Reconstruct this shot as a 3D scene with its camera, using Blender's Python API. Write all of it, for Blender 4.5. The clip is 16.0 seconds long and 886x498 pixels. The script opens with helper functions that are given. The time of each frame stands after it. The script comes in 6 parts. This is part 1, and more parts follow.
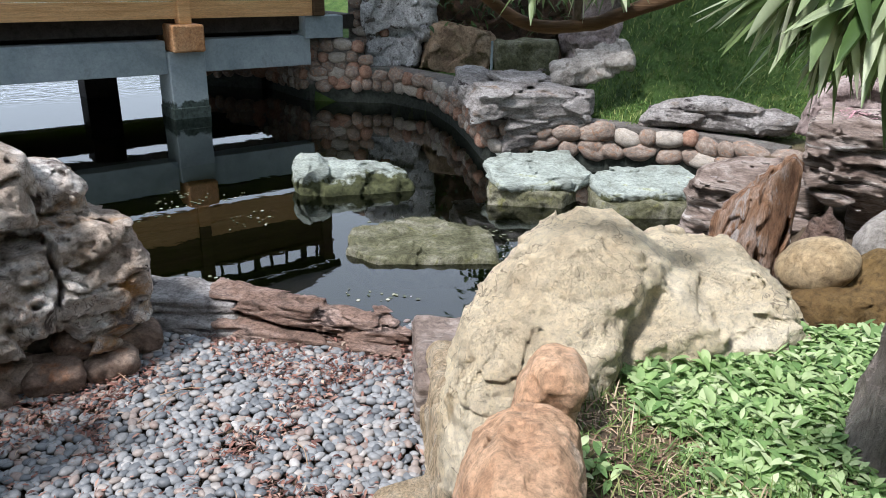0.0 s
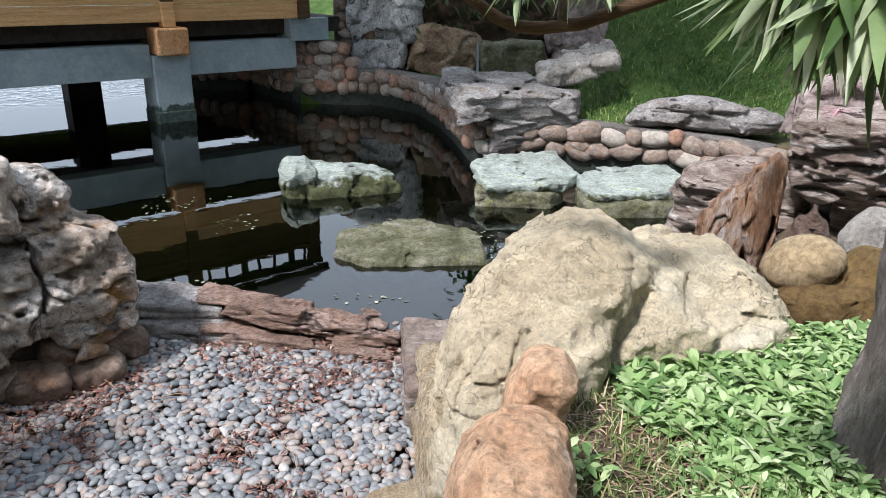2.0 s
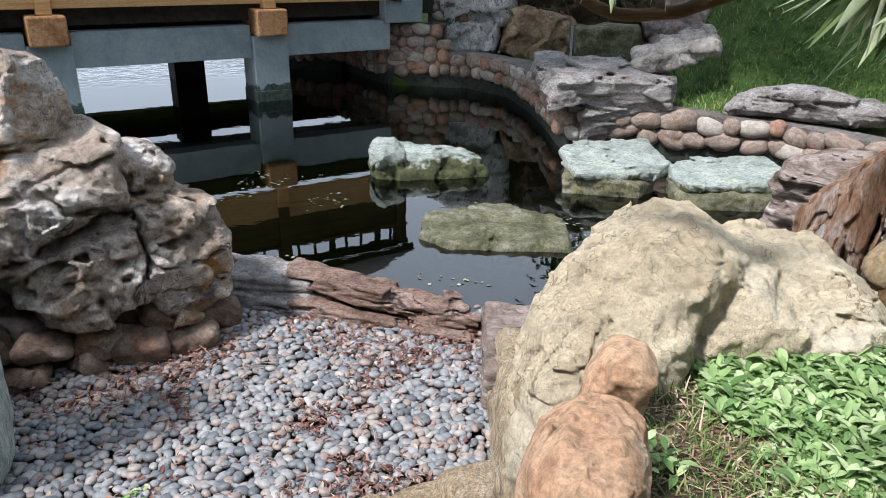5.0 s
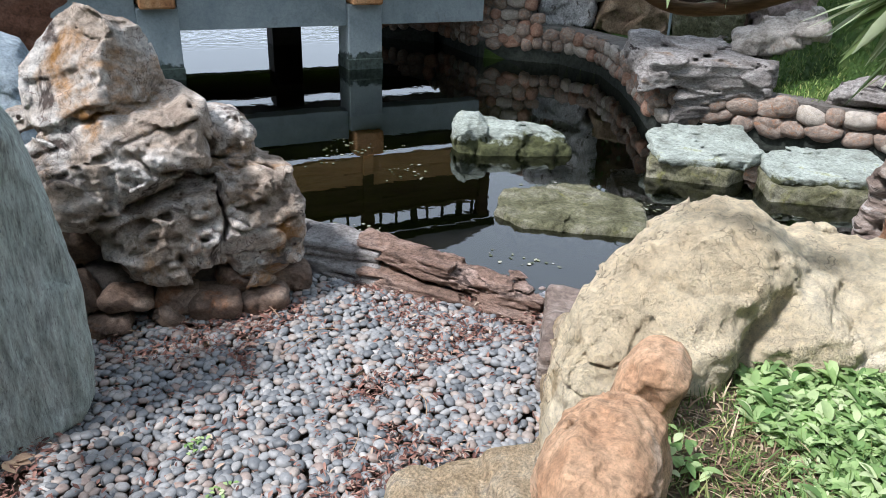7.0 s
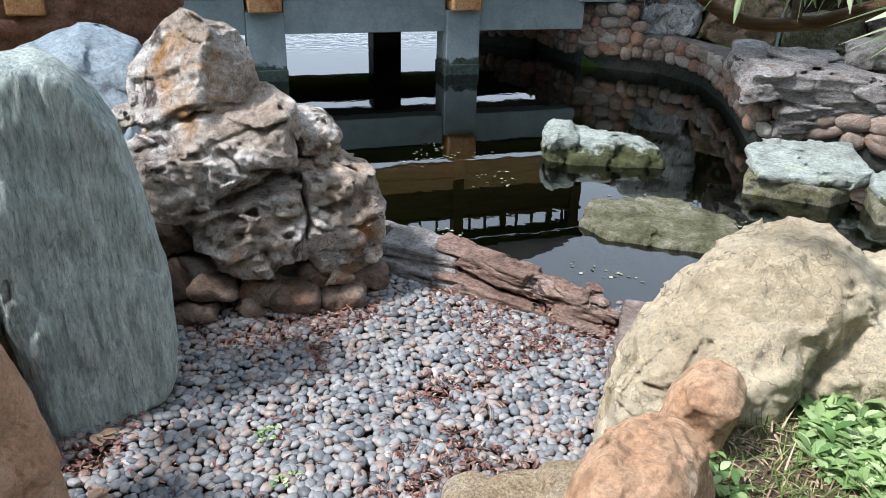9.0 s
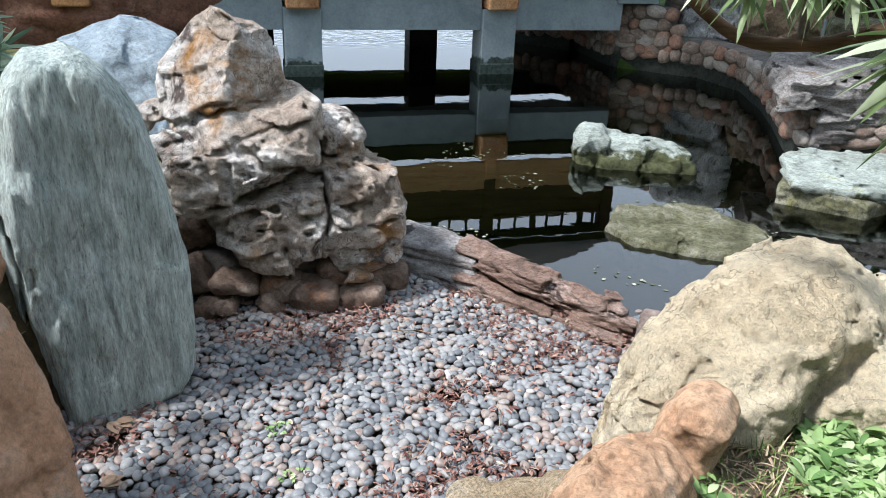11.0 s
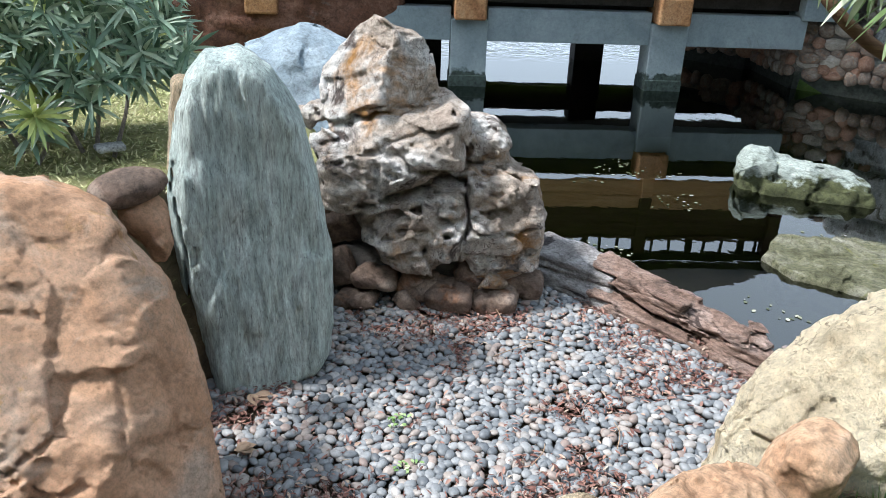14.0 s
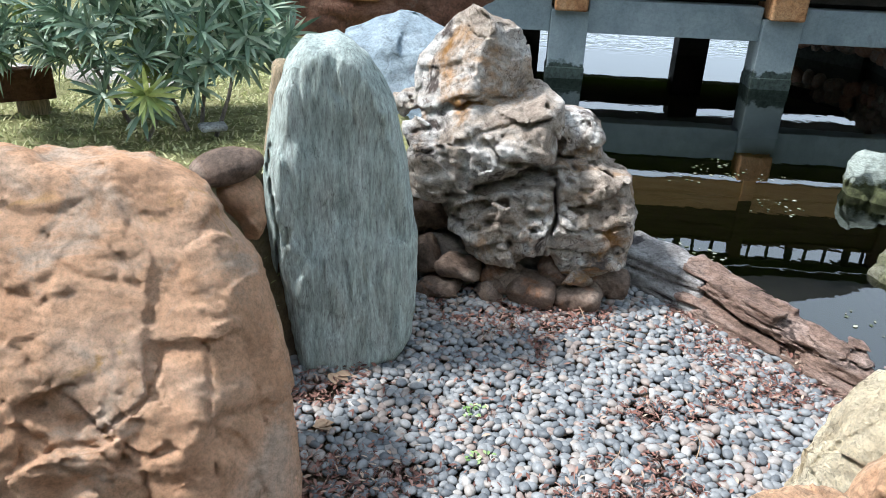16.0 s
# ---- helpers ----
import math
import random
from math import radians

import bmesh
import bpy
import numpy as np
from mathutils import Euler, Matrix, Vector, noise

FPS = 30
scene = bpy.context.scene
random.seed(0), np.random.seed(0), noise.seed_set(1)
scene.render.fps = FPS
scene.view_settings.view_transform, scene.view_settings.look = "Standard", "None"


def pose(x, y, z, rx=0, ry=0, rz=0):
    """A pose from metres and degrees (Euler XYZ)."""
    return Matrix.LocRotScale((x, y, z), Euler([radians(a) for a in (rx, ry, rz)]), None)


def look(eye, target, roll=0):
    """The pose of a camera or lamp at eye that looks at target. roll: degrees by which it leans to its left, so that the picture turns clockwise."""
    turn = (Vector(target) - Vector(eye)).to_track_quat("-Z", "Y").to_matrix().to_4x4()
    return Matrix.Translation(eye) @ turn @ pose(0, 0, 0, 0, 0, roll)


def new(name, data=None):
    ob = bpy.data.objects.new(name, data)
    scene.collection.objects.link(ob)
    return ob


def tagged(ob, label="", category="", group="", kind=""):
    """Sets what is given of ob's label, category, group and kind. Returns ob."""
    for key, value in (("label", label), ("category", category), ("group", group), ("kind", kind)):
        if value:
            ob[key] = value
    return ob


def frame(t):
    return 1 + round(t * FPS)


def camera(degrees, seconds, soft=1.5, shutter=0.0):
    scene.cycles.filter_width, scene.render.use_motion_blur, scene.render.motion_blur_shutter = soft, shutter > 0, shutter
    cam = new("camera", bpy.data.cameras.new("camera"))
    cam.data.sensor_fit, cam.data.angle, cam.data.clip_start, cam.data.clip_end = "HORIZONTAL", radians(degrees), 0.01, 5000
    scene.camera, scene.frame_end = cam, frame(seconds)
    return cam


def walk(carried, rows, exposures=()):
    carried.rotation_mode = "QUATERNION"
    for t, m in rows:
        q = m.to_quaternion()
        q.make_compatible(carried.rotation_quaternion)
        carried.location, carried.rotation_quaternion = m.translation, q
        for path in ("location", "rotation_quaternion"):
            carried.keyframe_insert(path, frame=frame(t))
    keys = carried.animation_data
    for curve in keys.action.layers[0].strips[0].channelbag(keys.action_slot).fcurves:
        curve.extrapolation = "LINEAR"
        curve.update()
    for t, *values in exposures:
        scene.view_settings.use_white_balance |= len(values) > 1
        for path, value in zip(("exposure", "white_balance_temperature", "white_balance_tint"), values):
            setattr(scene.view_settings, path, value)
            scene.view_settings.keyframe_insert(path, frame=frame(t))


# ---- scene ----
cam = camera(62.0, 16.0, soft=0.8)
PATH = [
    (0, (0.007, 0.004, 1.502), (-0.0004, 1.8732, 0.7913), 1.23),
    (0.5, (0.009, 0.007, 1.502), (0.0272, 1.8787, 0.7967), 1.00),
    (1, (0.009, 0.009, 1.502), (0.0492, 1.8818, 0.7999), 0.91),
    (1.5, (0.009, 0.010, 1.501), (0.0491, 1.8817, 0.7991), 0.86),
    (2, (0.009, 0.009, 1.501), (0.0330, 1.8798, 0.7948), 0.93),
    (2.5, (0.008, 0.006, 1.502), (-0.0087, 1.8753, 0.7921), 0.67),
    (3, (0.007, 0.003, 1.503), (-0.0538, 1.8732, 0.7961), 0.44),
    (3.5, (0.006, -0.000, 1.504), (-0.0863, 1.8690, 0.7983), 0.51),
    (4, (0.005, -0.003, 1.504), (-0.1266, 1.8640, 0.7983), 0.52),
    (6.5, (0.052, -0.009, 1.531), (-0.2935, 1.7763, 0.6993), 1.58),
    (7, (0.081, -0.004, 1.539), (-0.3375, 1.7702, 0.7151), 1.80),
    (7.5, (0.105, 0.006, 1.541), (-0.3634, 1.7692, 0.7215), 2.02),
    (8, (0.123, 0.005, 1.547), (-0.4127, 1.7574, 0.7444), 2.42),
    (8.5, (0.136, 0.003, 1.548), (-0.4858, 1.7239, 0.7409), 1.62),
    (11, (0.197, 0.029, 1.576), (-0.5383, 1.6946, 0.7485), 2.38),
    (11.5, (0.225, 0.033, 1.578), (-0.5889, 1.6715, 0.7697), 2.54),
    (12, (0.247, 0.036, 1.580), (-0.6306, 1.6486, 0.7859), 2.13),
    (12.5, (0.263, 0.029, 1.581), (-0.6572, 1.6196, 0.7929), 1.98),
    (13, (0.266, 0.033, 1.580), (-0.7041, 1.5958, 0.7953), 2.18),
    (13.5, (0.268, 0.031, 1.581), (-0.7669, 1.5516, 0.7955), 2.22),
    (14, (0.271, 0.032, 1.577), (-0.8213, 1.4972, 0.7644), 1.97),
    (14.5, (0.272, 0.037, 1.579), (-0.8724, 1.4614, 0.7656), 1.99),
    (15, (0.275, 0.040, 1.579), (-0.9216, 1.4054, 0.7402), 1.32),
    (15.5, (0.274, 0.044, 1.578), (-0.9396, 1.3867, 0.7267), 1.73),
    (16, (0.274, 0.039, 1.580), (-0.9861, 1.3419, 0.7352), 2.24),
]
walk(cam, [(t, look(eye, target, roll)) for t, eye, target, roll in PATH],
     exposures=[(0, 0.4, 6250, 14), (4, 0.4, 6250, 14), (8.5, 0.46, 6180, 13), (12, 0.6, 6120, 11), (16, 0.73, 6080, 9)])

# ---- world, sun, exposure ----
world = bpy.data.worlds.new("sky")
scene.world = world
world.use_nodes = True
wn = world.node_tree.nodes
sky = wn.new("ShaderNodeTexSky")
sky.sky_type = "NISHITA"
sky.sun_disc = False
sky.sun_elevation = radians(55)
sky.sun_rotation = radians(226)
sky.air_density, sky.dust_density, sky.ozone_density = 1.0, 3.0, 1.0
wn["Background"].inputs["Strength"].default_value = 0.07
haze = wn.new("ShaderNodeHueSaturation")
haze.inputs["Saturation"].default_value = 0.8
world.node_tree.links.new(sky.outputs[0], haze.inputs["Color"])
cloud = wn.new("ShaderNodeMix")
cloud.data_type = "RGBA"
cloud.inputs[0].default_value = 0.75
cloud.inputs[7].default_value = (14.6, 16.6, 19.2, 1)
world.node_tree.links.new(haze.outputs[0], cloud.inputs[6])
world.node_tree.links.new(cloud.outputs[2], wn["Background"].inputs["Color"])
sun_data = bpy.data.lights.new("sun", "SUN")
sun_data.energy, sun_data.angle, sun_data.color = 5.0, radians(7), (1.0, 0.965, 0.93)
sun = new("sun", sun_data)
sun.matrix_world = look((-4.3, -2.1, 8.5), (0, 2, 0))


# ---- noise and solid shapes ----
TABLE = np.random.RandomState(7).rand(32, 32, 32).astype(np.float32)
SPIN = np.array(Euler((0.7, 1.1, 0.4)).to_matrix(), np.float32)


def vnoise(p):
    """Smooth noise, -1 to 1, at points p (n, 3) in units of one cell."""
    i = np.floor(p).astype(np.int32)
    f = (p - i).astype(np.float32)
    f = f * f * (3 - 2 * f)
    i &= 31
    j = (i + 1) & 31
    x0, y0, z0, x1, y1, z1 = i[:, 0], i[:, 1], i[:, 2], j[:, 0], j[:, 1], j[:, 2]
    u, v, w = f[:, 0], f[:, 1], f[:, 2]
    a = TABLE[x0, y0, z0] * (1 - u) + TABLE[x1, y0, z0] * u
    b = TABLE[x0, y1, z0] * (1 - u) + TABLE[x1, y1, z0] * u
    c = TABLE[x0, y0, z1] * (1 - u) + TABLE[x1, y0, z1] * u
    d = TABLE[x0, y1, z1] * (1 - u) + TABLE[x1, y1, z1] * u
    return ((a * (1 - v) + b * v) * (1 - w) + (c * (1 - v) + d * v) * w) * 2 - 1


def fbm(p, size, octaves=3, gain=0.5):
    q, total, amp = p.astype(np.float32) / size, 0.0, 1.0
    for _ in range(octaves):
        total = total + amp * vnoise(q)
        q = q @ SPIN * 2.03 + 11.7
        amp *= gain
    return total


def ridge(p, size, octaves=2):
    """Thin creases: near 0 in the crease, towards 1 away from it."""
    q, total, amp = p.astype(np.float32) / size, 0.0, 1.0
    for _ in range(octaves):
        total = total + amp * np.abs(vnoise(q))
        q = q @ SPIN * 2.1 + 5.3
        amp *= 0.5
    return total


def turned(rx, ry, rz):
    return np.array(Euler((radians(rx), radians(ry), radians(rz))).to_matrix())


def ellipsoid(c, r, turn=(0, 0, 0)):
    m, c, r = turned(*turn), np.array(c), np.array(r)
    return lambda p: (np.sqrt((((p - c) @ m / r) ** 2).sum(1)) - 1) * r.min()


def block(c, half, turn=(0, 0, 0), soft=0.05):
    m, c, half = turned(*turn), np.array(c), np.array(half)

    def f(p):
        q = np.abs((p - c) @ m) - (half - soft)
        return np.sqrt((np.maximum(q, 0) ** 2).sum(1)) + np.minimum(q.max(1), 0) - soft
    return f


def melt(a, b, k):
    h = np.clip(0.5 + 0.5 * (b - a) / k, 0, 1)
    return b * (1 - h) + a * h - k * h * (1 - h)


def chop(f, *cuts):
    """A lump cut by planes of its own: (normal, point on the plane)."""
    planes = [(np.array(n, float) / np.linalg.norm(n), np.array(at, float)) for n, at in cuts]

    def g(p):
        d = f(p)
        for n, at in planes:
            d = np.maximum(d, (p - at) @ n)
        return d
    return g


def crag(p, size, octaves=3):
    """Crisp crests with rounded hollows between them."""
    q, total, amp = p.astype(np.float32) / size + 7.7, 0.0, 1.0
    for _ in range(octaves):
        total = total + amp * (1 - 2.4 * np.abs(vnoise(q)))
        q = q @ SPIN * 2.1 + 3.9
        amp *= 0.5
    return total


def facets(p, size, tilt=0.12, step=0.05, crack=0.0, width=0.06, warp=0.35, seed=0.0):
    """Broken faces: each cell of a loose grid is a tilted plane of its own, with cracks along the joints."""
    q = p.astype(np.float32) / size + np.float32(seed + 9.1)
    if warp:
        q = q + warp * np.stack([vnoise(q * 1.3 + s) for s in (0.0, 7.7, 15.1)], 1)
    i = np.floor(q).astype(np.int32)
    f1, f2 = np.full(len(q), 9.0, np.float32), np.full(len(q), 9.0, np.float32)
    out = np.zeros(len(q), np.float32)
    for dx in (-1, 0, 1):
        for dy in (-1, 0, 1):
            for dz in (-1, 0, 1):
                c = i + np.array((dx, dy, dz))
                a, b, e = c[:, 0] & 31, c[:, 1] & 31, c[:, 2] & 31
                jx, jy, jz = TABLE[a, b, e], TABLE[b, e, a], TABLE[e, a, b]
                v = q - c - np.stack([jx, jy, jz], 1)
                d = (v * v).sum(1)
                val = tilt * 2 * ((jy - 0.5) * v[:, 0] + (jz - 0.5) * v[:, 1] + (jx - 0.5) * v[:, 2]) + step * (2 * jz - 1)
                first = d < f1
                f2 = np.where(first, f1, np.minimum(f2, d))
                out = np.where(first, val, out)
                f1 = np.where(first, d, f1)
    out = out * size
    if crack:
        out = out + crack * np.clip(1 - (np.sqrt(f2) - np.sqrt(f1)) / width, 0, 1)
    return out


def inside(p, poly):
    x, y, hit = p[:, 0], p[:, 1], np.zeros(len(p), bool)
    for (x0, y0), (x1, y1) in zip(poly, poly[1:] + poly[:1]):
        c = (y0 > y) != (y1 > y)
        with np.errstate(divide="ignore", invalid="ignore"):
            hit ^= c & (x < (x1 - x0) * (y - y0) / (y1 - y0) + x0)
    return hit


def raster(lines, closed, pad=0.2, cell=0.004):
    """A lookup of the distance, in x and z, to an outline (less than nought inside) or to an open line."""
    pts = np.array(lines, float)
    lo = pts.min(0) - pad
    n = np.ceil((pts.max(0) + pad - lo) / cell).astype(int) + 2
    grid = (lo + cell * np.stack(np.meshgrid(np.arange(n[0]), np.arange(n[1]), indexing="ij"), -1)).reshape(-1, 2)
    best, ends = np.full(len(grid), 9.0), list(zip(lines, lines[1:] + lines[:1] if closed else lines[1:]))
    for a, b in ends:
        a, b = np.array(a, float), np.array(b, float)
        t = np.clip(((grid - a) @ (b - a)) / ((b - a) @ (b - a)), 0, 1)
        best = np.minimum(best, np.linalg.norm(grid - a - t[:, None] * (b - a), axis=1))
    if closed:
        best = np.where(inside(grid, lines), -best, best)
    field = best.reshape(n)

    def f(x, z):
        u, v = np.clip((x - lo[0]) / cell, 0, n[0] - 1.001), np.clip((z - lo[1]) / cell, 0, n[1] - 1.001)
        i, j = u.astype(int), v.astype(int)
        u, v = u - i, v - j
        return (field[i, j] * (1 - u) + field[i + 1, j] * u) * (1 - v) + (field[i, j + 1] * (1 - u) + field[i + 1, j + 1] * u) * v
    return f


def profile(outline, y0, depth, rim, lean=(0.0, 0.0)):
    """A pillow with the given outline in x and z, half as thick as depth, rounded towards its rim; lean tips its middle plane about its centre."""
    field = raster(outline, True)
    cx, cz = [(min(v) + max(v)) / 2 for v in zip(*outline)]

    def f(p):
        q = np.maximum(rim + field(p[:, 0], p[:, 2]), 0) / rim
        y = (p[:, 1] - y0 - lean[0] * (p[:, 0] - cx) - lean[1] * (p[:, 2] - cz)) / depth
        return (np.sqrt(q * q + y * y) - 1) * min(rim, depth)
    return f


def groove(line, width, depth, wobble=0.012):
    """A crack along a line in x and z, through the whole face."""
    field = raster(line, False)

    def f(p):
        q = p.astype(np.float32) / 0.05
        return depth * np.clip(1 - field(p[:, 0] + wobble * vnoise(q), p[:, 2] + wobble * vnoise(q + 9.1)) / width, 0, 1)
    return f


def solid(name, lumps, lo, hi, cell, k=0.05, cuts=(), carve=(), rough=None, band=None, ease=0.006):
    """A closed mesh of lumps melted together, cut by planes, less carved lumps, roughened by rough(points)."""
    lo, hi = np.array(lo, float), np.array(hi, float)
    n = 4 * np.ceil((hi - lo) / cell / 4).astype(int)
    band = band or max(0.035, 3 * cell)

    def bulk(p):
        d = lumps[0](p)
        for f in lumps[1:]:
            d = melt(d, f(p), k)
        for normal, at in cuts:
            normal = np.array(normal, float)
            normal /= np.linalg.norm(normal)
            d = -melt(-d, -((p - np.array(at)) @ normal), ease)
        for f in carve:
            d = -melt(-d, f(p), 0.01)
        return d

    blocks = n // 4
    mid = np.stack(np.meshgrid(*[lo[a] + cell * (4 * np.arange(blocks[a]) + 1.5) for a in range(3)], indexing="ij"), -1)
    coarse = bulk(mid.reshape(-1, 3)).reshape(blocks)
    d = np.repeat(np.repeat(np.repeat(np.where(coarse > 0, 1.0, -1.0), 4, 0), 4, 1), 4, 2)
    fine = np.repeat(np.repeat(np.repeat(np.abs(coarse) < band * 0.6 + 5 * cell, 4, 0), 4, 1), 4, 2)
    at = np.argwhere(fine)
    p = lo + cell * at
    near = bulk(p)
    if rough is not None:
        close = np.abs(near) < band
        near[close] += rough(p[close])
    d[fine] = near
    d[0], d[-1], d[:, 0], d[:, -1], d[:, :, 0], d[:, :, -1] = 1, 1, 1, 1, 1, 1
    s = d < 0
    corners = [(x, y, z) for x in (0, 1) for y in (0, 1) for z in (0, 1)]
    view = lambda g, c: g[c[0]:g.shape[0] - 1 + c[0], c[1]:g.shape[1] - 1 + c[1], c[2]:g.shape[2] - 1 + c[2]]
    inn = sum(view(s, c).astype(np.int8) for c in corners)
    cells = (inn > 0) & (inn < 8)
    where = np.argwhere(cells)
    total, count = np.zeros((len(where), 3)), np.zeros(len(where))
    for a in corners:
        ia = where + a
        da = d[ia[:, 0], ia[:, 1], ia[:, 2]]
        for axis in range(3):
            if a[axis]:
                continue
            b = tuple(v + (i == axis) for i, v in enumerate(a))
            ib = where + b
            db = d[ib[:, 0], ib[:, 1], ib[:, 2]]
            cross = (da < 0) != (db < 0)
            t = np.where(cross, da / np.where(cross, da - db, 1), 0)
            pos = np.array(a, float) + np.zeros((len(where), 1))
            pos[:, axis] += t
            total += np.where(cross[:, None], pos, 0)
            count += cross
    index = np.full(np.array(d.shape) - 1, -1)
    index[cells] = np.arange(len(where))
    verts = lo + cell * (where + total / count[:, None])
    quads = []
    for axis in range(3):
        u, v = (axis + 1) % 3, (axis + 2) % 3
        sa = np.moveaxis(s, (axis, u, v), (0, 1, 2))
        ia = np.moveaxis(index, (axis, u, v), (0, 1, 2))
        cross = (sa[:-1] != sa[1:])[:, 1:-1, 1:-1]
        q = np.stack([ia[:, :-1, :-1], ia[:, 1:, :-1], ia[:, 1:, 1:], ia[:, :-1, 1:]], -1)[cross]
        flip = ~sa[:-1][:, 1:-1, 1:-1][cross]
        q[flip] = q[flip][:, ::-1]
        quads.append(q)
    quads = np.concatenate(quads)
    me = bpy.data.meshes.new(name)
    me.from_pydata(verts.tolist(), [], quads.tolist())
    me.polygons.foreach_set("use_smooth", np.ones(len(quads), bool))
    return me


# ---- materials ----
def material(name, rough=0.8, metal=0.0, spec=0.3):
    m = bpy.data.materials.new(name)
    m.use_nodes = True
    b = m.node_tree.nodes["Principled BSDF"]
    b.inputs["Roughness"].default_value, b.inputs["Metallic"].default_value = rough, metal
    b.inputs["Specular IOR Level"].default_value = spec
    return m, m.node_tree.nodes, m.node_tree.links, b


def ramp(nodes, stops):
    r = nodes.new("ShaderNodeValToRGB")
    while len(r.color_ramp.elements) < len(stops):
        r.color_ramp.elements.new(0.5)
    for e, (at, c) in zip(r.color_ramp.elements, stops):
        e.position, e.color = at, (*c, 1) if len(c) == 3 else c
    return r


def mapped(nodes, links, scale=(1, 1, 1), turn=(0, 0, 0), random_shift=False):
    co = nodes.new("ShaderNodeTexCoord")
    mp = nodes.new("ShaderNodeMapping")
    mp.inputs["Scale"].default_value = scale
    mp.inputs["Rotation"].default_value = [radians(a) for a in turn]
    links.new(co.outputs["Object"], mp.inputs["Vector"])
    if random_shift:
        info = nodes.new("ShaderNodeObjectInfo")
        mul = nodes.new("ShaderNodeMath")
        mul.operation, mul.inputs[1].default_value = "MULTIPLY", 37.0
        links.new(info.outputs["Random"], mul.inputs[0])
        links.new(mul.outputs[0], mp.inputs["Location"])
    return mp.outputs[0]


def tex(nodes, links, vec, scale, detail=6, rough=0.6, distort=0.0):
    t = nodes.new("ShaderNodeTexNoise")
    t.inputs["Scale"].default_value, t.inputs["Detail"].default_value = scale, detail
    t.inputs["Roughness"].default_value, t.inputs["Distortion"].default_value = rough, distort
    links.new(vec, t.inputs["Vector"])
    return t.outputs["Fac"]


def blend(nodes, links, fac, a, b, mode="MIX"):
    m = nodes.new("ShaderNodeMix")
    m.data_type, m.blend_type = "RGBA", mode
    for sock, v in ((m.inputs[0], fac), (m.inputs[6], a), (m.inputs[7], b)):
        if isinstance(v, (int, float)):
            sock.default_value = v
        elif isinstance(v, tuple):
            sock.default_value = (*v, 1)
        else:
            links.new(v, sock)
    return m.outputs[2]


def stone(name, stops, patches=(), big=2.5, fine=40, stretch=(1, 1, 1), turn=(0, 0, 0), bump=0.5, rough=0.85, vein=None, speck=0.25, per_object=False, spec=0.25, mottle=0.35, relief=0.035):
    """Rock: a colour ramp on broad noise, patches of other colours, fine grain, veins and relief."""
    m, n, l, b = material(name, rough, 0, spec)
    v = mapped(n, l, stretch, turn, per_object)
    base = tex(n, l, v, big, 8, 0.62, 0.4)
    r = ramp(n, stops)
    l.new(base, r.inputs[0])
    col = r.outputs[0]
    for k, (pc, lo, hi, sc) in enumerate(patches):
        pn = tex(n, l, v, sc, 7, 0.65, 0.6)
        pr = ramp(n, [(lo, (0, 0, 0)), (hi, (1, 1, 1))])
        l.new(pn, pr.inputs[0])
        col = blend(n, l, pr.outputs[0], col, pc)
    grain = tex(n, l, v, fine, 6, 0.75)
    gr = ramp(n, [(0.3, (1 - speck * 1.6,) * 3), (0.52, (1, 1, 1)), (0.75, (1 + speck,) * 3)])
    l.new(grain, gr.inputs[0])
    col = blend(n, l, 1.0, col, gr.outputs[0], "MULTIPLY")
    mid = tex(n, l, v, big * 5.5, 9, 0.72, 0.9)
    mr = ramp(n, [(0.3, (1 - mottle * 1.5,) * 3), (0.5, (1, 1, 1)), (0.72, (1 + mottle * 0.7,) * 3)])
    l.new(mid, mr.inputs[0])
    col = blend(n, l, 1.0, col, mr.outputs[0], "MULTIPLY")
    hgt = grain
    pore = tex(n, l, v, fine * 3.2, 4, 0.8, 0.3)
    pr = ramp(n, [(0.34, (1 - 1.5 * speck,) * 3), (0.44, (1, 1, 1)), (0.58, (1, 1, 1)), (0.68, (1 + 1.0 * speck,) * 3)])
    l.new(pore, pr.inputs[0])
    col = blend(n, l, 1.0, col, pr.outputs[0], "MULTIPLY")
    if vein:
        vc, vs, vw = vein
        vo = n.new("ShaderNodeTexVoronoi")
        vo.feature, vo.inputs["Scale"].default_value = "DISTANCE_TO_EDGE", vs
        wob = n.new("ShaderNodeVectorMath")
        wob.operation = "ADD"
        wn_ = n.new("ShaderNodeTexNoise")
        wn_.inputs["Scale"].default_value, wn_.inputs["Detail"].default_value = vs * 1.7, 5
        l.new(v, wn_.inputs["Vector"])
        sc = n.new("ShaderNodeVectorMath")
        sc.operation, sc.inputs[3].default_value = "SCALE", 0.5
        l.new(wn_.outputs["Color"], sc.inputs[0])
        l.new(v, wob.inputs[0]), l.new(sc.outputs[0], wob.inputs[1])
        l.new(wob.outputs[0], vo.inputs["Vector"])
        vr = ramp(n, [(0.0, (1, 1, 1)), (vw, (0, 0, 0))])
        l.new(vo.outputs["Distance"], vr.inputs[0])
        gate = tex(n, l, v, vs * 0.8, 3)
        gg = ramp(n, [(0.38, (0, 0, 0)), (0.52, (1, 1, 1))])
        l.new(gate, gg.inputs[0])
        mul = blend(n, l, 1.0, vr.outputs[0], gg.outputs[0], "MULTIPLY")
        col = blend(n, l, mul, col, vc)
    l.new(col, b.inputs["Base Color"])
    rel = n.new("ShaderNodeBump")
    rel.inputs["Strength"].default_value, rel.inputs["Distance"].default_value = min(1.0, bump * 1.1), relief
    l.new(mid, rel.inputs["Height"])
